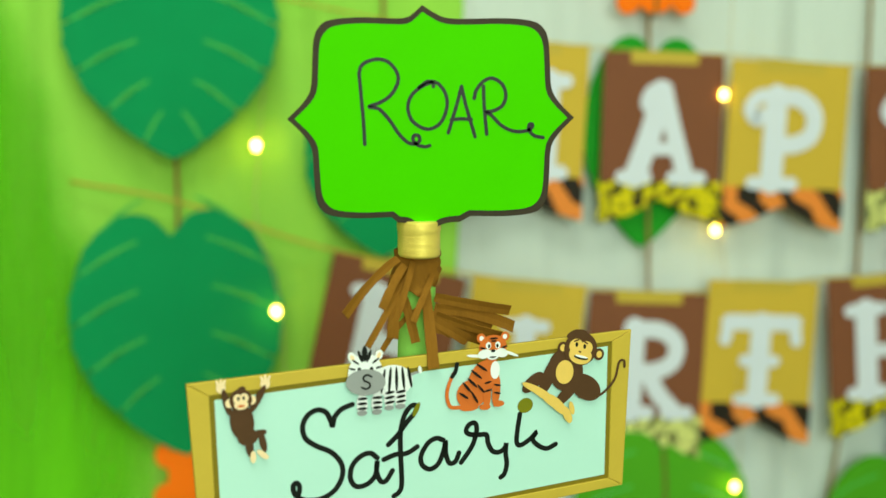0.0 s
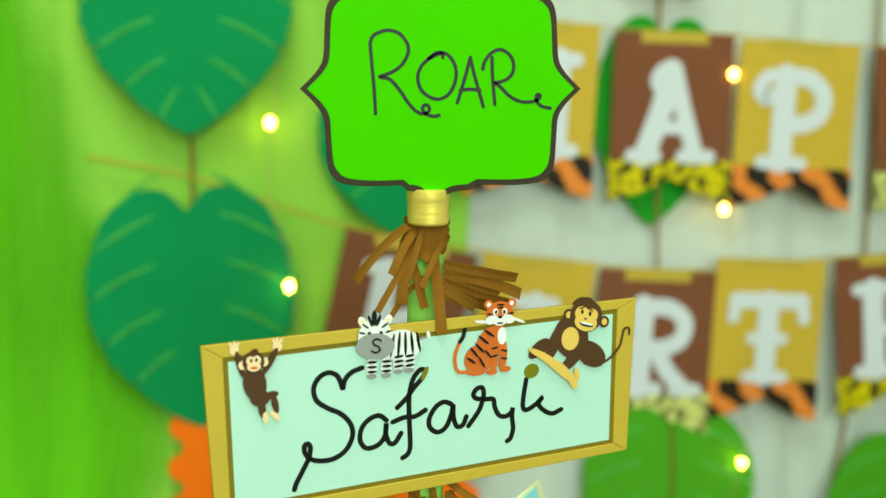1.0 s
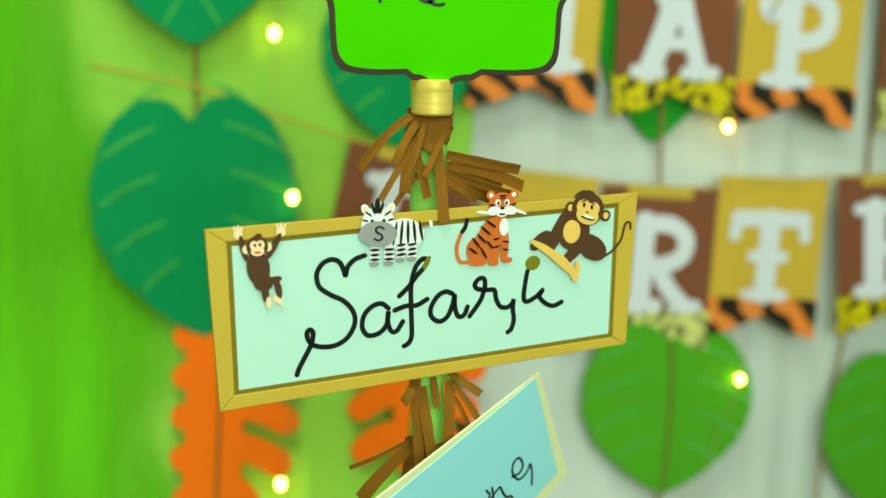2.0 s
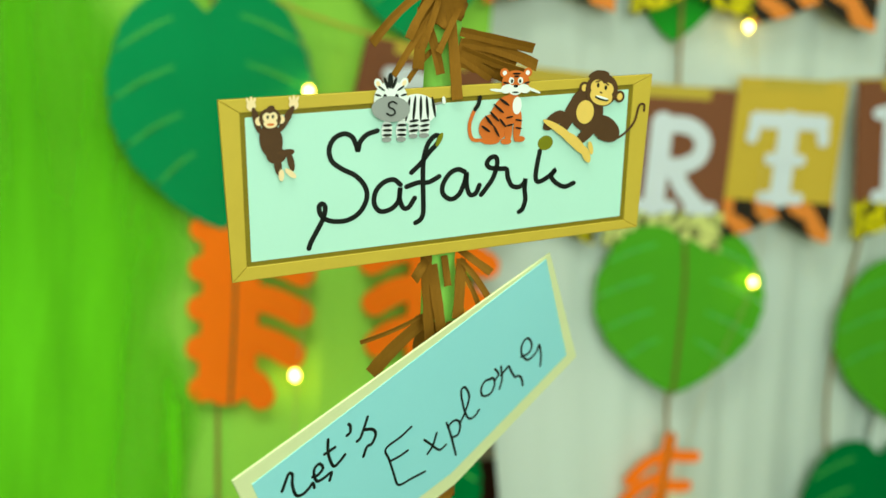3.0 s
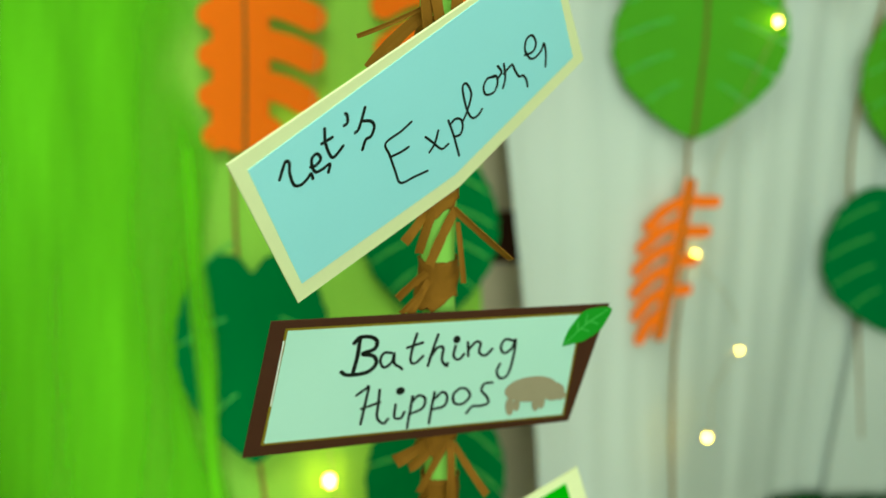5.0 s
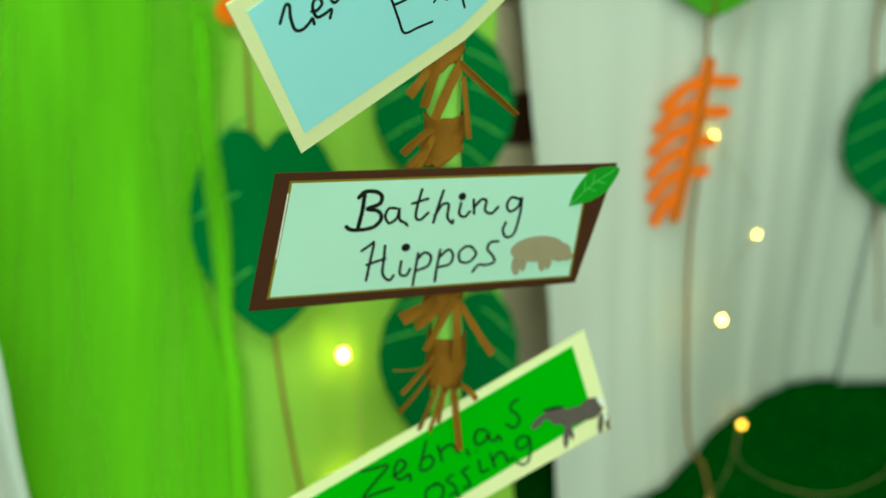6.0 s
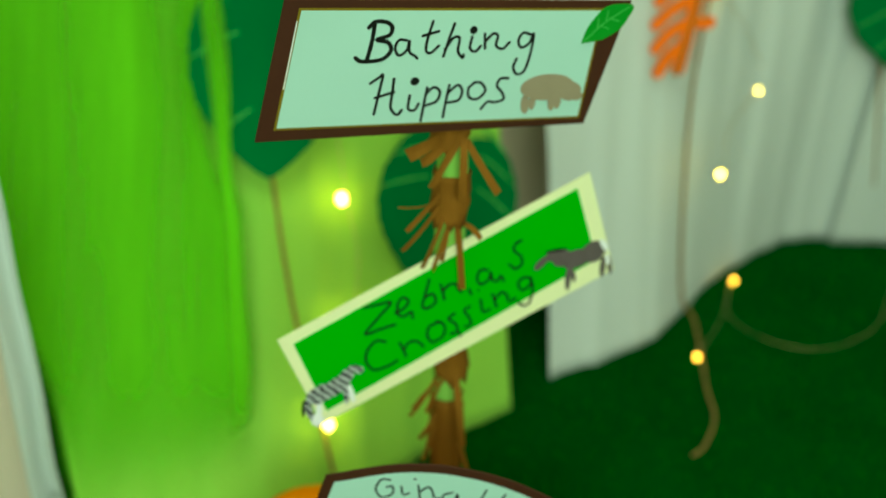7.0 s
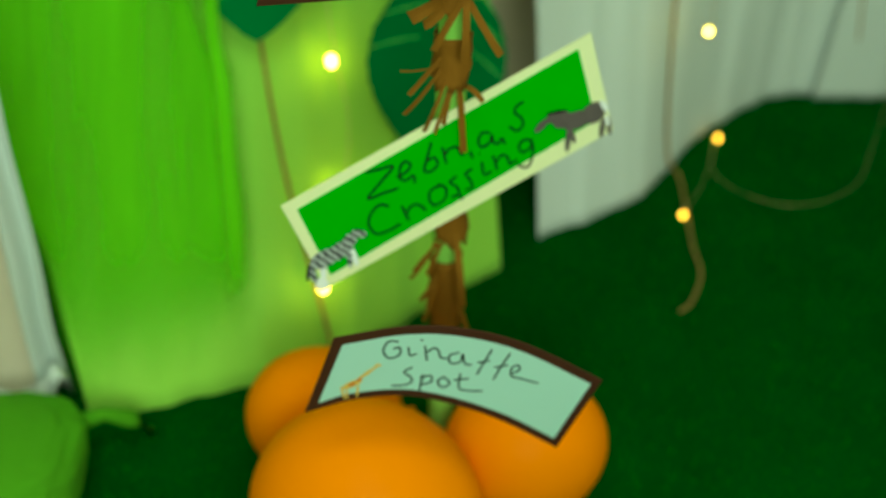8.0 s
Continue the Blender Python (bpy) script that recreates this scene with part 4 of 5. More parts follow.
fringe(0.716, 0.692, 0.7, [(9, 700, 47, 667, 6.2), (11, 700, -8, 663, 6.2), (-3, 702, -15, 672, 7), (-8, 700, -25, 683, 6.4), (12, 690, 15, 650, 3.6)], 3)
fringe(0.660, 0.622, 0.6, [(-9, 654, -30, 639, 6.4), (-10, 643, -28, 632, 4.2), (-8, 648, -24, 626, 5)], 4)
fringe(0.528, 0.508, 1.0, [(5, 521, -17, 485, 5.8), (7, 521, 6, 474, 5.8), (9, 518, 33, 478, 5.8), (-10, 520, -34, 512, 9), (-8, 514, -24, 505, 8)], 5)
fringe(0.486, 0.448, 0.3, [(-10, 473, -35, 452, 4.0), (-10, 463, -38, 429, 3.4), (-5, 458, -23, 416, 3.4), (-2, 451, -17, 405, 2.8), (4, 448, 8, 395, 5.0), (8, 448, 21, 441, 4.0), (-10, 467, -41, 469, 1.2), (0, 455, -8, 420, 3)], 6)
fringe(0.340, 0.296, -0.5, [(-8, 296, -30, 278, 3.0), (-9, 302, -32, 268, 3.0), (5, 311, 12, 240, 5.6), (-4, 300, -18, 270, 3.0)], 7)
fringe(0.274, 0.196, 0.0, [(-10, 252, -21, 225, 3.1), (-10, 262, -24, 246, 3.4), (10, 230, 18, 205, 4), (8, 190, 22, 165, 5)], 8)


# ---- balloons under the pole ----
def balloon(x, y, r, turn, press, label):
    """A round balloon lying on its side, pressed flatter along y by its neighbours, with a tied neck."""
    shape = Matrix.Diagonal((1, press, 1, 1)) @ pose(0, 0, 0, 0, 82, turn)
    verts, faces = [], []
    n, rows = 32, 22
    for j in range(rows + 1):
        t = math.pi * j / rows
        rr = r * math.sin(t) * (1 + 0.05 * math.cos(t))
        for i in range(n):
            a = 2 * math.pi * i / n
            verts.append(shape @ Vector((rr * math.cos(a), rr * math.sin(a), r * 1.08 * math.cos(t))))
    for j in range(rows):
        for i in range(n):
            k = (i + 1) % n
            faces.append((j * n + i, (j + 1) * n + i, (j + 1) * n + k, j * n + k))
    ob = built("balloon", verts, faces, RUBBER, smooth=True)
    ob.location = (x, y, 0.004 + r * 1.02)
    bm = bmesh.new()
    bmesh.ops.create_cone(bm, cap_ends=True, segments=12, radius1=0.008, radius2=0.003, depth=0.012, matrix=shape @ Matrix.Translation((0, 0, -r * 1.08 - 0.005)))
    part("knot", bm, RUBBER, ob, "tied rubber neck")
    return tagged(ob, label, "balloon", "balloons at the foot of the pole")


balloon(-0.074, -0.122, 0.094, 150, 0.88, "round orange balloon resting on green turf")
balloon(0.076, -0.046, 0.073, 215, 0.88, "round orange balloon beside the pole")
balloon(-0.110, 0.010, 0.069, 185, 0.85, "round orange balloon behind the pole")


# ---- leaves on ropes ----
HALF = [(0, 0.40), (0.10, 0.485), (0.24, 0.49), (0.38, 0.40), (0.48, 0.22), (0.50, 0.02), (0.43, -0.17), (0.28, -0.33), (0.11, -0.45), (0, -0.5)]


def leaf(x, z, w, h, material, label, slits=(), lean=0, turn=0, gap=0.009, off=0.034, rib=None):
    """A heart-shaped leaf with narrow slits cut in from its edge."""
    half = catmull([Vector(p) for p in HALF], 5)
    def side(sg, cuts):
        out = []
        for i, p in enumerate(half[:-1] if sg > 0 else half):
            if i in cuts:
                root = Vector((0, p.y + 0.20))
                tip = p.lerp(root, 0.66)
                a, d = p.lerp(half[i - 1], gap * 16), p.lerp(half[i + 1], gap * 16)
                out += [(sg * a.x, a.y), (sg * tip.x, tip.y), (sg * d.x, d.y)]
            else:
                k = 1 + (0.016 * math.sin(i * 2.5 + sg) if 3 < i < 42 else 0)
                out.append((sg * p.x * k, p.y))
        return out
    right, left = side(1, slits), side(-1, slits)
    ring = right + list(reversed(left))[:-1]
    ob = part("leaf", plate([(a * w, b * h) for a, b in ring], -0.0008, 0.0008), material, None, label)
    rv, rf = ribbons([[(0, 0.40 * h), (0.004, 0.1 * h), (0, -0.5 * h if rib else -0.42 * h)]], 0.0042 if rib else 0.003, -0.0014)
    built("midrib", rv, rf, rib or material, ob)
    # pale strips laid on the slits: lit cloth showing through, put into colour
    for i in slits:
        p = half[i]
        e, m, t = (p.lerp(Vector((0, p.y + 0.20)), a) for a in (0.10, 0.36, 0.64))
        for sg in (-1, 1):
            vv, vf = ribbons([[(sg * q.x * w, (q.y - k) * h) for q, k in ((e, 0), (m, -0.012), (t, 0))]], 0.0028, -0.0013)
            built("slit_strip", vv, vf, PALE_LINE, ob)
    ob.matrix_world = pose(x, cloth_y(x, z) - off, z) @ pose(0, 0, 0, -slope(x, z), 0, 0) @ pose(0, 0, 0, 0, lean, turn)
    return tagged(ob, label, "leaf", "paper leaves on the ropes")


S5 = (14, 19, 24, 29, 34)
leaf(-0.190, 1.199, 0.220, 0.248, LEAF_DARK, "large dark green felt leaf with slits on rope", (19, 24, 29, 34, 39), off=0.052)
leaf(-0.190, 0.889, 0.222, 0.262, LEAF_DARK, "large dark green felt leaf with slits on rope", S5, -3, 4, off=0.052)
leaf(0.031, 1.060, 0.168, 0.190, LEAF_DARK, "dark green felt leaf behind the bracket sign", S5)
leaf(0.345, 0.659, 0.211, 0.200, LEAF_MID, "mid green paper leaf over white cloth", (19, 24, 29, 34), 3, 5, 0.008, rib=RIB)
leaf(0.649, 0.608, 0.200, 0.218, LEAF_MID, "mid green paper leaf over white cloth", (19, 24, 29), 0, 0, 0.008, rib=RIB)
leaf(0.333, 1.087, 0.150, 0.238, LEAF_VIVID, "vivid green leaf behind a brown flag", (), 3, 0, 0.01, 0.016)
leaf(0.632, 0.376, 0.200, 0.212, LEAF_DEEP, "dark green felt leaf low on white cloth", (19, 24, 29, 34), -4, 0, 0.008)
leaf(0.026, 0.483, 0.160, 0.188, LEAF_DEEP, "dark green felt leaf on lime cloth", S5, 0, 14, off=0.040)
leaf(0.020, 0.243, 0.166, 0.180, LEAF_DEEP, "dark green felt leaf low on lime cloth", (14, 19, 24), 14, 22, off=0.046)
leaf(-0.166, 0.398, 0.158, 0.219, LEAF_DEEP, "dark green felt leaf half behind green tulle", (14, 24, 34), 0, 6, 0.012, 0.052)


def frond(x, z, h, spine, lean, left, right, label):
    """A frond of round-ended fingers along a broad spine. Fingers: height of the root, reach, drop and thickness, in metres."""
    lo, hi = spine
    v, f = ribbons([[((lo + hi) / 2, h / 2 - (hi - lo) / 2), (0.6 * (lo + hi) / 2, 0), ((lo + hi) / 2, -h / 2 + (hi - lo) / 2)]], hi - lo, -0.0006, thick=0.0012)
    ob = built("frond", v, f, ORANGE_FELT)
    for k, (sg, (root, reach, drop, fat)) in enumerate([(-1, q) for q in left] + [(1, q) for q in right]):
        v, f = ribbons([[(0, root), (sg * reach * 0.5, root - drop * 0.42), (sg * (reach - fat / 2), root - drop)]], fat, -0.0008 - 0.00003 * k, thick=0.0012)
        built("finger", v, f, ORANGE_FELT, ob)
    v, f = ribbons([[(0, h / 2), (0.002, 0), (0, -h / 2)]], 0.0034, -0.0016)
    built("midrib", v, f, RIB, ob, "brown cord down the middle")
    ob.matrix_world = pose(x, cloth_y(x, z) - 0.036, z) @ pose(0, 0, 0, -slope(x, z), 0, 0) @ pose(0, 0, 0, 0, lean, 0)
    return tagged(ob, label, "leaf", "orange fronds on the ropes")


frond(-0.170, 0.684, 0.226, (-0.036, 0.026), 1, [(0.085 - 0.044 * i, 0.050 - 0.004 * (i == 4), 0.004, 0.029) for i in range(5)],
      [(0.100 - 0.045 * i, (0.092, 0.090, 0.088, 0.080, 0.048)[i], 0.022, 0.031) for i in range(5)], "orange felt frond with round fingers on rope")
frond(0.045, 0.704, 0.200, (-0.020, 0.020), 4, [(0.085 - 0.046 * i, 0.084 - 0.006 * i, 0.024, 0.030) for i in range(4)],
      [(0.085 - 0.046 * i, 0.088 - 0.006 * i, 0.020, 0.030) for i in range(4)], "orange felt frond on lime cloth")
frond(0.318, 0.424, 0.198, (-0.008, 0.007), 11, [(0.074 - 0.027 * i, 0.050 - 0.0016 * (i - 1.5) ** 2, 0.040, 0.0135) for i in range(6)],
      [(0.072 - 0.036 * i, (0.040, 0.036, 0.028, 0.028)[i], -0.004, 0.014) for i in range(4)], "orange felt frond over white cloth, half turned")
frond(0.334, 1.330, 0.200, (-0.025, 0.025), 0, [(0.06 - 0.04 * i, 0.045, 0.028, 0.026) for i in range(4)],
      [(0.06 - 0.04 * i, 0.045, 0.028, 0.026) for i in range(4)], "orange felt frond above the flags")
frond(0.678, 0.932, 0.160, (-0.015, 0.015), 0, [(0.05 - 0.03 * i, 0.045, 0.026, 0.020) for i in range(4)],
      [(0.05 - 0.03 * i, 0.045, 0.026, 0.020) for i in range(4)], "orange felt frond beside the flags")


def rope(points, label):
    data = bpy.data.curves.new("rope", "CURVE")
    data.dimensions, data.bevel_depth, data.bevel_resolution = "3D", 0.0021, 2
    sp = data.splines.new("POLY")
    p = catmull([Vector(q) for q in points], 8)
    sp.points.add(len(p) - 1)
    for s, c in zip(sp.points, p):
        s.co = (*c, 1)
    data.materials.append(JUTE)
    return tagged(new("rope", data), label, "rope", "ropes that carry the leaves")


def down(xs, zs, off=0.018):
    return [(x, cloth_y(x, z) - off, z) for x, z in zip(xs, zs)]


rope(down((-0.19, -0.19, -0.188, -0.184, -0.167, -0.145, -0.109, -0.103), (1.85, 1.2, 0.7, 0.475, 0.314, 0.18, 0.047, 0.02)), "thin jute rope hanging down the lime cloth")
rope(down((0.035, 0.035, 0.042, 0.028, 0.036), (1.85, 1.1, 0.7, 0.48, 0.16)), "thin jute rope hanging down the lime cloth")
rope(down((0.333, 0.333, 0.338, 0.338, 0.324, 0.323, 0.332), (1.85, 1.1, 0.56, 0.42, 0.30, 0.146, 0.04)) + [(0.350, 0.46, 0.008), (0.343, 0.39, 0.006), (0.334, 0.32, 0.006), (0.331, 0.27, 0.006), (0.308, 0.222, 0.006), (0.290, 0.206, 0.006)], "thin jute rope, its end lying on turf")
rope(down((0.60, 0.590, 0.577, 0.561, 0.557, 0.595, 0.630), (1.85, 1.0, 0.763, 0.64, 0.5, 0.3, 0.1)), "thin jute rope hanging loose beside the flags")
rope(down((0.675, 0.675, 0.665, 0.655, 0.665), (1.85, 1.1, 0.6, 0.35, 0.02)), "thin jute rope hanging down the white cloth")


# ---- flag banner ----
GLYPHS = {
    "A": ([[(-40, 8), (-16, 66), (-4, 112)]], [[(0, 114), (16, 66), (38, 8)]], [[(-60, 7), (-24, 7)], [(18, 7), (60, 7)], [(-22, 42), (24, 42)], [(-2, 112), (-18, 112), (-26, 98), (-20, 90)]]),
    "P": ([[(-8, 8), (-8, 106)]], [[(-8, 104), (22, 104), (44, 88), (42, 64), (20, 52), (-6, 52)]], [[(-34, 7), (20, 7)], [(-8, 106), (-32, 104), (-44, 90), (-34, 78), (-26, 84)]]),
    "R": ([[(-16, 8), (-16, 106)]], [[(-16, 104), (16, 104), (36, 90), (34, 68), (12, 56), (-14, 56)], [(4, 54), (18, 30), (40, 8)]], [[(-40, 7), (6, 7)], [(30, 7), (56, 7)]]),
    "T": ([[(0, 8), (0, 104)]], [[(-44, 104), (44, 104)]], [[(-24, 7), (24, 7)], [(-44, 104), (-48, 82)], [(44, 104), (48, 82)], [(-20, 56), (20, 56)]]),
    "H": ([[(-26, 8), (-26, 106)], [(28, 8), (28, 106)]], [], [[(-26, 56), (28, 56)], [(-46, 7), (-8, 7)], [(8, 7), (48, 7)], [(-46, 106), (-8, 106)], [(8, 106), (48, 106)]]),
    "I": ([[(0, 8), (0, 106)]], [], [[(-24, 7), (24, 7)], [(-24, 106), (24, 106)], [(-14, 56), (14, 56)]]),
    "B": ([[(-20, 8), (-20, 106)]], [[(-20, 104), (14, 104), (30, 84), (14, 60), (-18, 58)], [(-18, 58), (22, 54), (38, 32), (18, 10), (-20, 8)]], [[(-40, 7), (-6, 7)], [(-40, 106), (-6, 106)]]),
}


def flag(x, z, w, h, lean, card, skin, glyph, label, turn=0):
    """A card flag hung by its top edge, with a printed strip along its swallow-tailed foot and a pale letter."""
    ob = part("flag", plate([(-w / 2, 0), (w / 2, 0), (w / 2, -h), (-w / 2, -h)], -0.0006, 0.0006), card, None, label)
    foot = [(-w / 2 - 0.002, -h + 0.004), (w / 2 + 0.002, -h + 0.004), (w / 2 + 0.002, -h - 0.044), (w / 4, -h - 0.034), (0, -h - 0.016), (-w / 4, -h - 0.034), (-w / 2 - 0.002, -h - 0.044)]
    part("printed_strip", plate(foot, -0.0016, -0.0008), skin, ob, "printed animal-skin paper strip")
    part("tape_tab", plate([(-w * 0.28, -0.012), (w * 0.28, -0.012), (w * 0.28, 0.001), (-w * 0.28, 0.001)], -0.0011, -0.0007), GOLD_CARD, ob, "small gold tape tab")
    verts, faces = [], []
    for group, (strokes, width) in enumerate(zip(GLYPHS[glyph], (0.027, 0.021, 0.016))):
        sc, squeeze, shift = w / 0.147, {"A": 0.80, "P": 0.9}.get(glyph, 1), {"P": -9}.get(glyph, 0)
        v, f = ribbons([[((a * squeeze + shift) * sc / 1000, -h + 0.002 + b * sc / 1000 * (0.97 if glyph == "A" else 1.04)) for a, b in s] for s in strokes], width * sc, -0.0022 - 0.0004 * group, 0.00006)
        f = [tuple(i + len(verts) for i in q) for q in f]
        verts, faces = verts + v, faces + f
    built("letter", verts, faces, FLAG_WHITE, ob, "thick pale slab letter")
    ob.matrix_world = pose(x, cloth_y(x, z - 0.1) - 0.038, z, 0, lean, turn)
    return tagged(ob, label, "flag", "flags of the party banner")


BR, OC = "brown card flag with a pale letter on string", "ochre card flag with a pale letter on string"
flag(0.188, 1.199, 0.143, 0.150, 3, FLAG_OCHRE, TIGER, "H", OC)
flag(0.345, 1.187, 0.138, 0.146, 1.5, FLAG_BROWN, LEOPARD, "A", BR)
flag(0.493, 1.177, 0.141, 0.146, 3, FLAG_OCHRE, TIGER, "P", OC)
flag(0.652, 1.176, 0.144, 0.146, -3, FLAG_BROWN, PALE_SPOT, "P", BR)
flag(0.050, 0.956, 0.150, 0.150, 13, FLAG_BROWN, TIGER, "B", BR)
flag(0.194, 0.936, 0.130, 0.150, 6, FLAG_OCHRE, LEOPARD, "I", OC)
flag(0.331, 0.919, 0.138, 0.146, 3, FLAG_BROWN, PALE_SPOT, "R", BR)
flag(0.467, 0.929, 0.131, 0.146, 3, FLAG_OCHRE, TIGER, "T", OC)
flag(0.612, 0.934, 0.140, 0.146, -4, FLAG_BROWN, LEOPARD, "H", BR)


def string(points, name, label, thick=0.0010, material=None):
    ob = tube(catmull([Vector(q) for q in points], 8), thick, material or GOLD_CARD, name, None, "", 6)
    return tagged(ob, label, "string")


string([(-0.2, 0.60, 1.27), (0.12, 0.592, 1.205), (0.27, 0.592, 1.192), (0.425, 0.592, 1.184), (0.575, 0.592, 1.173), (0.735, 0.592, 1.182), (1.2, 0.6, 1.25)], "banner_string", "thin golden string carrying card flags")
string([(-0.30, 0.60, 1.052), (-0.19, 0.592, 1.030), (-0.03, 0.592, 0.976), (0.13, 0.592, 0.944), (0.265, 0.592, 0.925), (0.40, 0.592, 0.918), (0.54, 0.592, 0.930), (0.70, 0.592, 0.940), (1.2, 0.6, 1.0)], "banner_string", "thin golden string carrying card flags", 0.0016)


# ---- fairy lights ----
def fairy_lights(points, bulbs, label, glow=None, r=0.0036):
    ob = tube(catmull([Vector(q) for q in points], 7), 0.0005, WIRE, "fairy_light_string", None, "", 6)
    for k, b in enumerate(bulbs):
        bm = bmesh.new()
        bmesh.ops.create_uvsphere(bm, u_segments=12, v_segments=8, radius=r[k] if isinstance(r, tuple) else r, matrix=Matrix.Translation(b) @ Matrix.Diagonal((1, 1, 1.35, 1)))
        bl = part("bulb", bm, glow or GLOW, ob, "glowing warm bulb", smooth=True)
        bm = bmesh.new()
        bmesh.ops.create_cone(bm, cap_ends=True, segments=10, radius1=0.0024, radius2=0.0012, depth=0.006, matrix=Matrix.Translation(Vector(b) + Vector((0, 0.001, 0.0065))))
        part("socket", bm, WIRE, bl)
    return tagged(ob, label, "fairy lights", "strings of fairy lights")


def on(x, z, off=0.030):
    return (x, cloth_y(x, z) - off, z)


def strung(bulbs, first):
    out = [first]
    for i, b in enumerate(bulbs):
        p = Vector(out[-1])
        mid = (p + Vector(b)) / 2 + Vector((0.012 * (-1) ** i, 0.004, 0))
        out += [tuple(mid), (b[0] + 0.004, b[1] + 0.003, b[2] + 0.010)]
    return out


LEFT = [on(-0.105, 1.088), on(-0.087, 0.913, 0.065), (-0.103, 0.508, 0.609), (-0.092, 0.320, 0.275), on(-0.088, 0.160), on(-0.109, 0.080)]
RIGHT = [on(0.413, 1.141, 0.040), on(0.410, 0.988), on(0.431, 0.694, 0.050), (0.349, 0.550, 0.419), (0.434, 0.608, 0.260), (0.357, 0.468, 0.216)]
TURF_BULBS = [(0.424, 0.546, 0.008), (0.336, 0.381, 0.008)]
fairy_lights(strung(LEFT, on(-0.06, 1.8)), LEFT, "fine copper wire of warm glowing bulbs on lime cloth", None, (0.0044, 0.0042, 0.0044, 0.0056, 0.0050, 0.0050))
fairy_lights(strung(RIGHT, on(0.42, 1.8)), RIGHT, "fine copper wire of warm glowing bulbs on white cloth")
fairy_lights([on(0.70, 0.12), (0.677, 0.60, 0.01), (0.62, 0.50, 0.006), (0.576, 0.433, 0.006), (0.503, 0.395, 0.006), (0.441, 0.41, 0.006), (0.399, 0.468, 0.006), (0.422, 0.55, 0.006), (0.385, 0.46, 0.006), (0.338, 0.384, 0.006)], TURF_BULBS, "fairy light wire with warm bulbs lying on turf", AMBER)


# ---- turf and the corner beside it ----
def turf():
    n = 40
    verts = [(-1.9 + 3.8 * i / n, -2.19 + 3.18 * j / n, 0.0008 * noise.noise((i * 1.7, j * 1.3, 0))) for j in range(n + 1) for i in range(n + 1)]
    faces = [(j * (n + 1) + i, j * (n + 1) + i + 1, (j + 1) * (n + 1) + i + 1, (j + 1) * (n + 1) + i) for j in range(n) for i in range(n)]
    return structure(built("turf_carpet", verts, faces, TURF, smooth=True), "dark green artificial turf carpet on the floor", "carpet")


turf()
gen = np.random.default_rng(5)
N = 42000
bx, by = gen.uniform(-0.75, 1.0, N), gen.uniform(-0.3, 0.75, N)
ang, hgt, tx, ty = gen.uniform(0, math.pi, N), gen.uniform(0.004, 0.010, N), gen.normal(0, 0.003, N), gen.normal(0, 0.003, N)
co = np.zeros((N, 3, 3))
co[:, 0] = np.stack([bx - 0.0008 * np.cos(ang), by - 0.0008 * np.sin(ang), np.zeros(N)], 1)
co[:, 1] = np.stack([bx + 0.0008 * np.cos(ang), by + 0.0008 * np.sin(ang), np.zeros(N)], 1)
co[:, 2] = np.stack([bx + tx, by + ty, hgt], 1)
tagged(built("turf_blades", co.reshape(-1, 3).tolist(), np.arange(3 * N).reshape(-1, 3).tolist(), BLADE), "short dark green artificial grass pile", "grass", kind="stuff")


def carton(x0, x1, y0, y1, h):
    bm = box(x0, x1, y0, y1, 0.004, h)
    bmesh.ops.bevel(bm, geom=list(bm.edges), offset=0.003, segments=2, affect="EDGES")
    ob = part("cardboard_box", bm, CARTON, None, "beige cardboard box standing behind the hung cloths")
    # a dark brown band across the whole front, 38 to 45 cm up
    part("dark_band", box(x0 + 0.001, x1 - 0.001, y0 - 0.0012, y0 - 0.0002, 0.38, 0.45), BROWN_CARD, ob, "dark brown band across the box")
    return tagged(ob, "", "box")


carton(0.04, 0.27, 0.640, 0.685, 0.56)


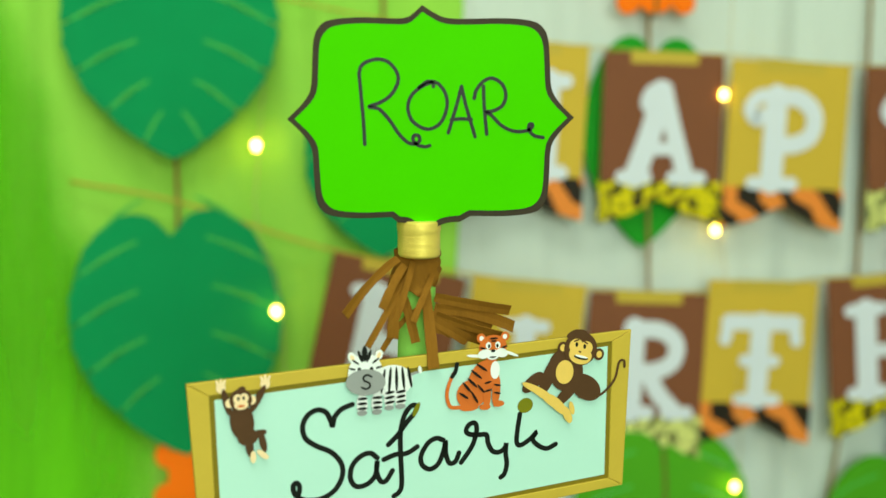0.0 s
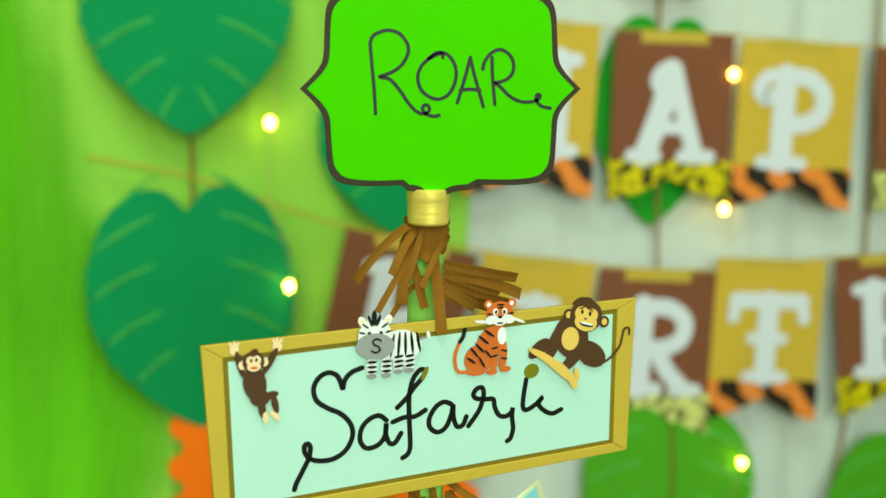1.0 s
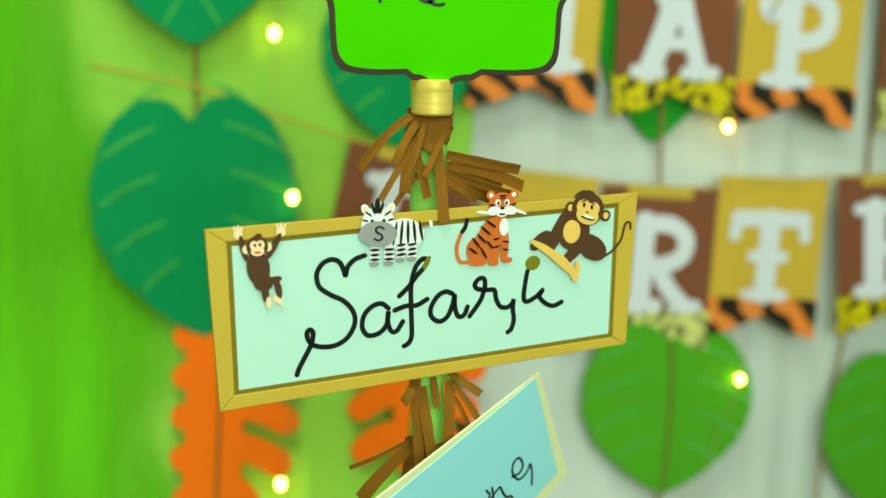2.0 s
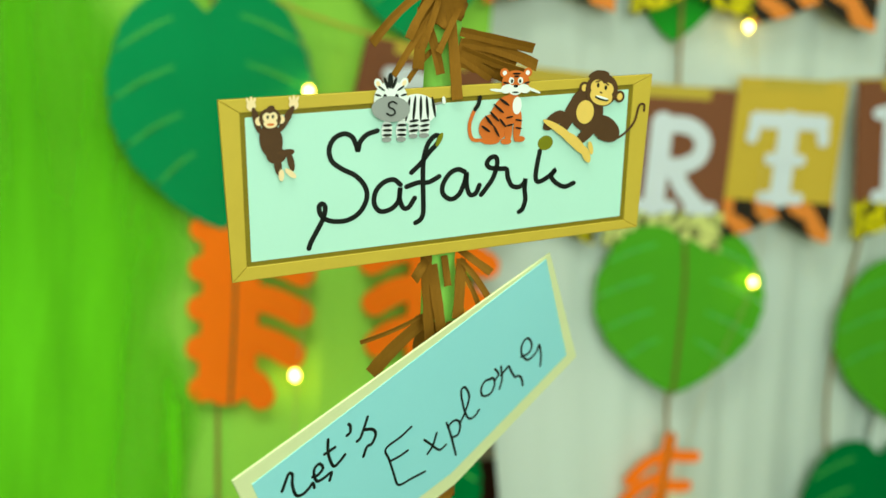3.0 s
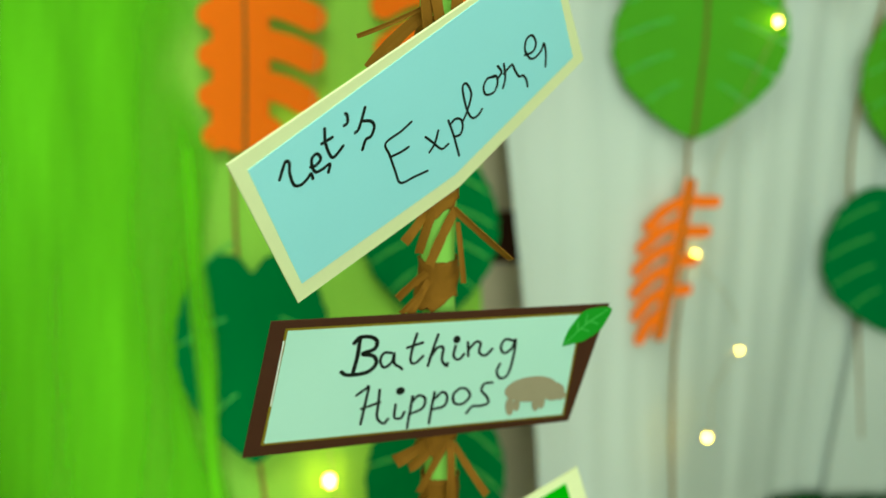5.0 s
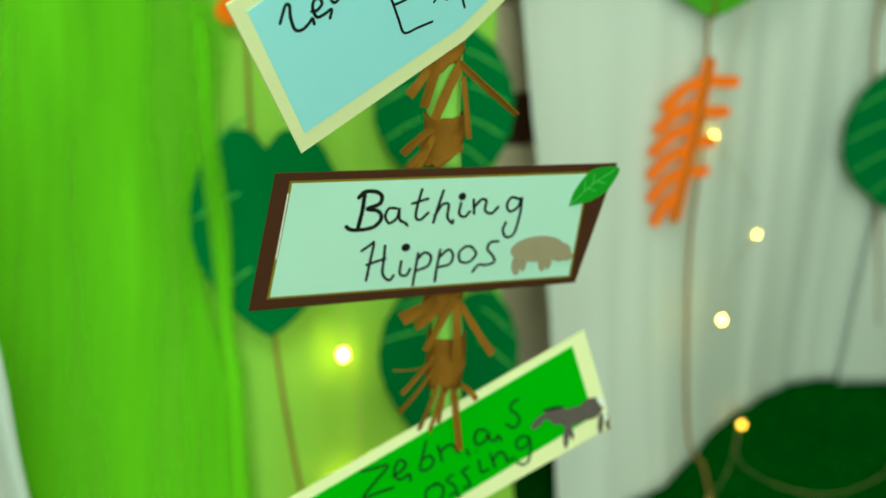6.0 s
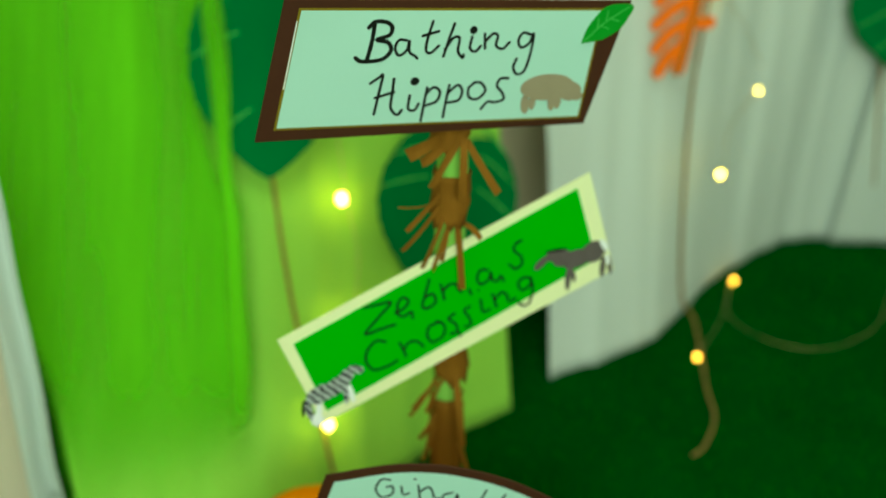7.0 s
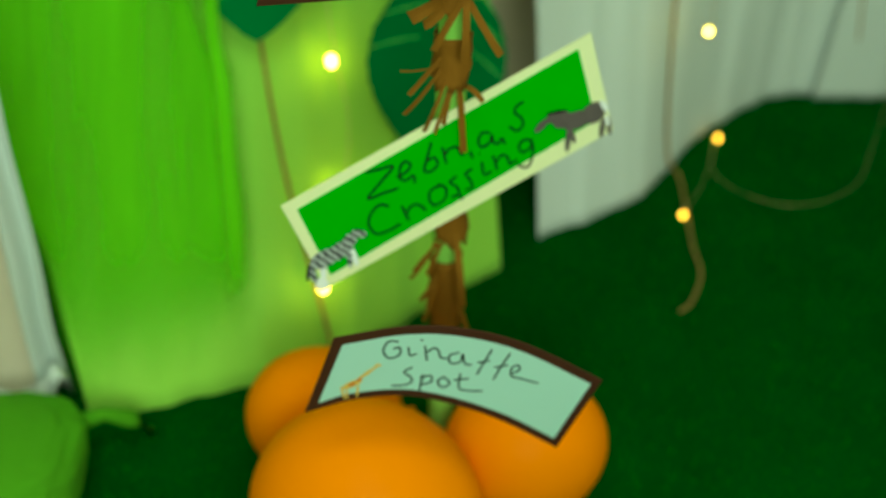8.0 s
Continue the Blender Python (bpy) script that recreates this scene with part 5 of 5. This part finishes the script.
# ---- the corner beside the cloth ----
stand = tagged(new("white_stand"), "white cloth-wrapped stand at the edge of green cloth", "stand")
stand.location = (-0.43, 0.13, 0)
tube([(0, 0, 0.004), (0, 0, 0.02), (0.001, 0, 0.2), (0, 0, 0.62)], [0.036, 0.034, 0.033, 0.032], PLASTER, "post", stand, "beige round post", 20)
sv, sf = [], []
for j in range(31):
    z = 0.004 + 0.6 * j / 30
    for i in range(13):
        u = i / 12
        sv.append((0.028 + 0.030 * u + 0.004 * noise.noise((u * 3, z * 8, 1)), -0.014 - 0.010 * math.sin(u * 7 + 0.8 * noise.noise((z * 5, 0, 0))) + 0.012 * (1 - min(z / 0.1, 1)) * u, z))
for j in range(30):
    for i in range(12):
        a = j * 13 + i
        sf.append((a, a + 1, a + 14, a + 13))
cloth = built("cloth_wrap", sv, sf, WHITE_CLOTH, stand, "white cloth strip hanging along the post", smooth=True)
so = cloth.modifiers.new("thickness", "SOLIDIFY")
so.thickness = 0.002
tube([(0.040 * math.cos(a / 10 * math.pi), 0.040 * math.sin(a / 10 * math.pi), 0.030 + 0.006 * math.sin(a)) for a in range(21)], [0.009 + 0.002 * math.sin(a * 1.9) for a in range(21)], WHITE_CLOTH, "tie", stand, "white cloth tied round the post", 10)
tube([(0.030, -0.035, 0.03), (0.046, -0.040, 0.042), (0.056, -0.030, 0.05), (0.050, -0.022, 0.06)], [0.006, 0.012, 0.010, 0.004], WHITE_CLOTH, "knot", stand, "knotted white cloth end", 10)

bm = bmesh.new()
bmesh.ops.create_icosphere(bm, subdivisions=5, radius=1)
for v in bm.verts:
    d = v.co.normalized()
    w = 1 + 0.07 * noise.noise(d * 1.8) + 0.035 * noise.noise(d * 5) + 0.012 * noise.noise(d * 14)
    q = Vector([math.copysign(abs(c) ** 0.62, c) for c in d])
    v.co = Vector((q.x * 0.100 * w, q.y * 0.075 * w, max(q.z * 0.044 * w, -0.045)))
bundle = part("crumpled_cloth", bm, BUNDLE, None, "", pose(-0.432, -0.015, 0.049), True)
tagged(bundle, "crumpled bright green cloth lying on turf", "cloth")
tube([(0.080, 0.05, 0.0), (0.108, 0.062, 0.000), (0.132, 0.066, -0.012), (0.150, 0.068, -0.034)], [0.010, 0.007, 0.010, 0.006], BUNDLE, "loose_end", bundle, "loose twisted cloth end", 10)
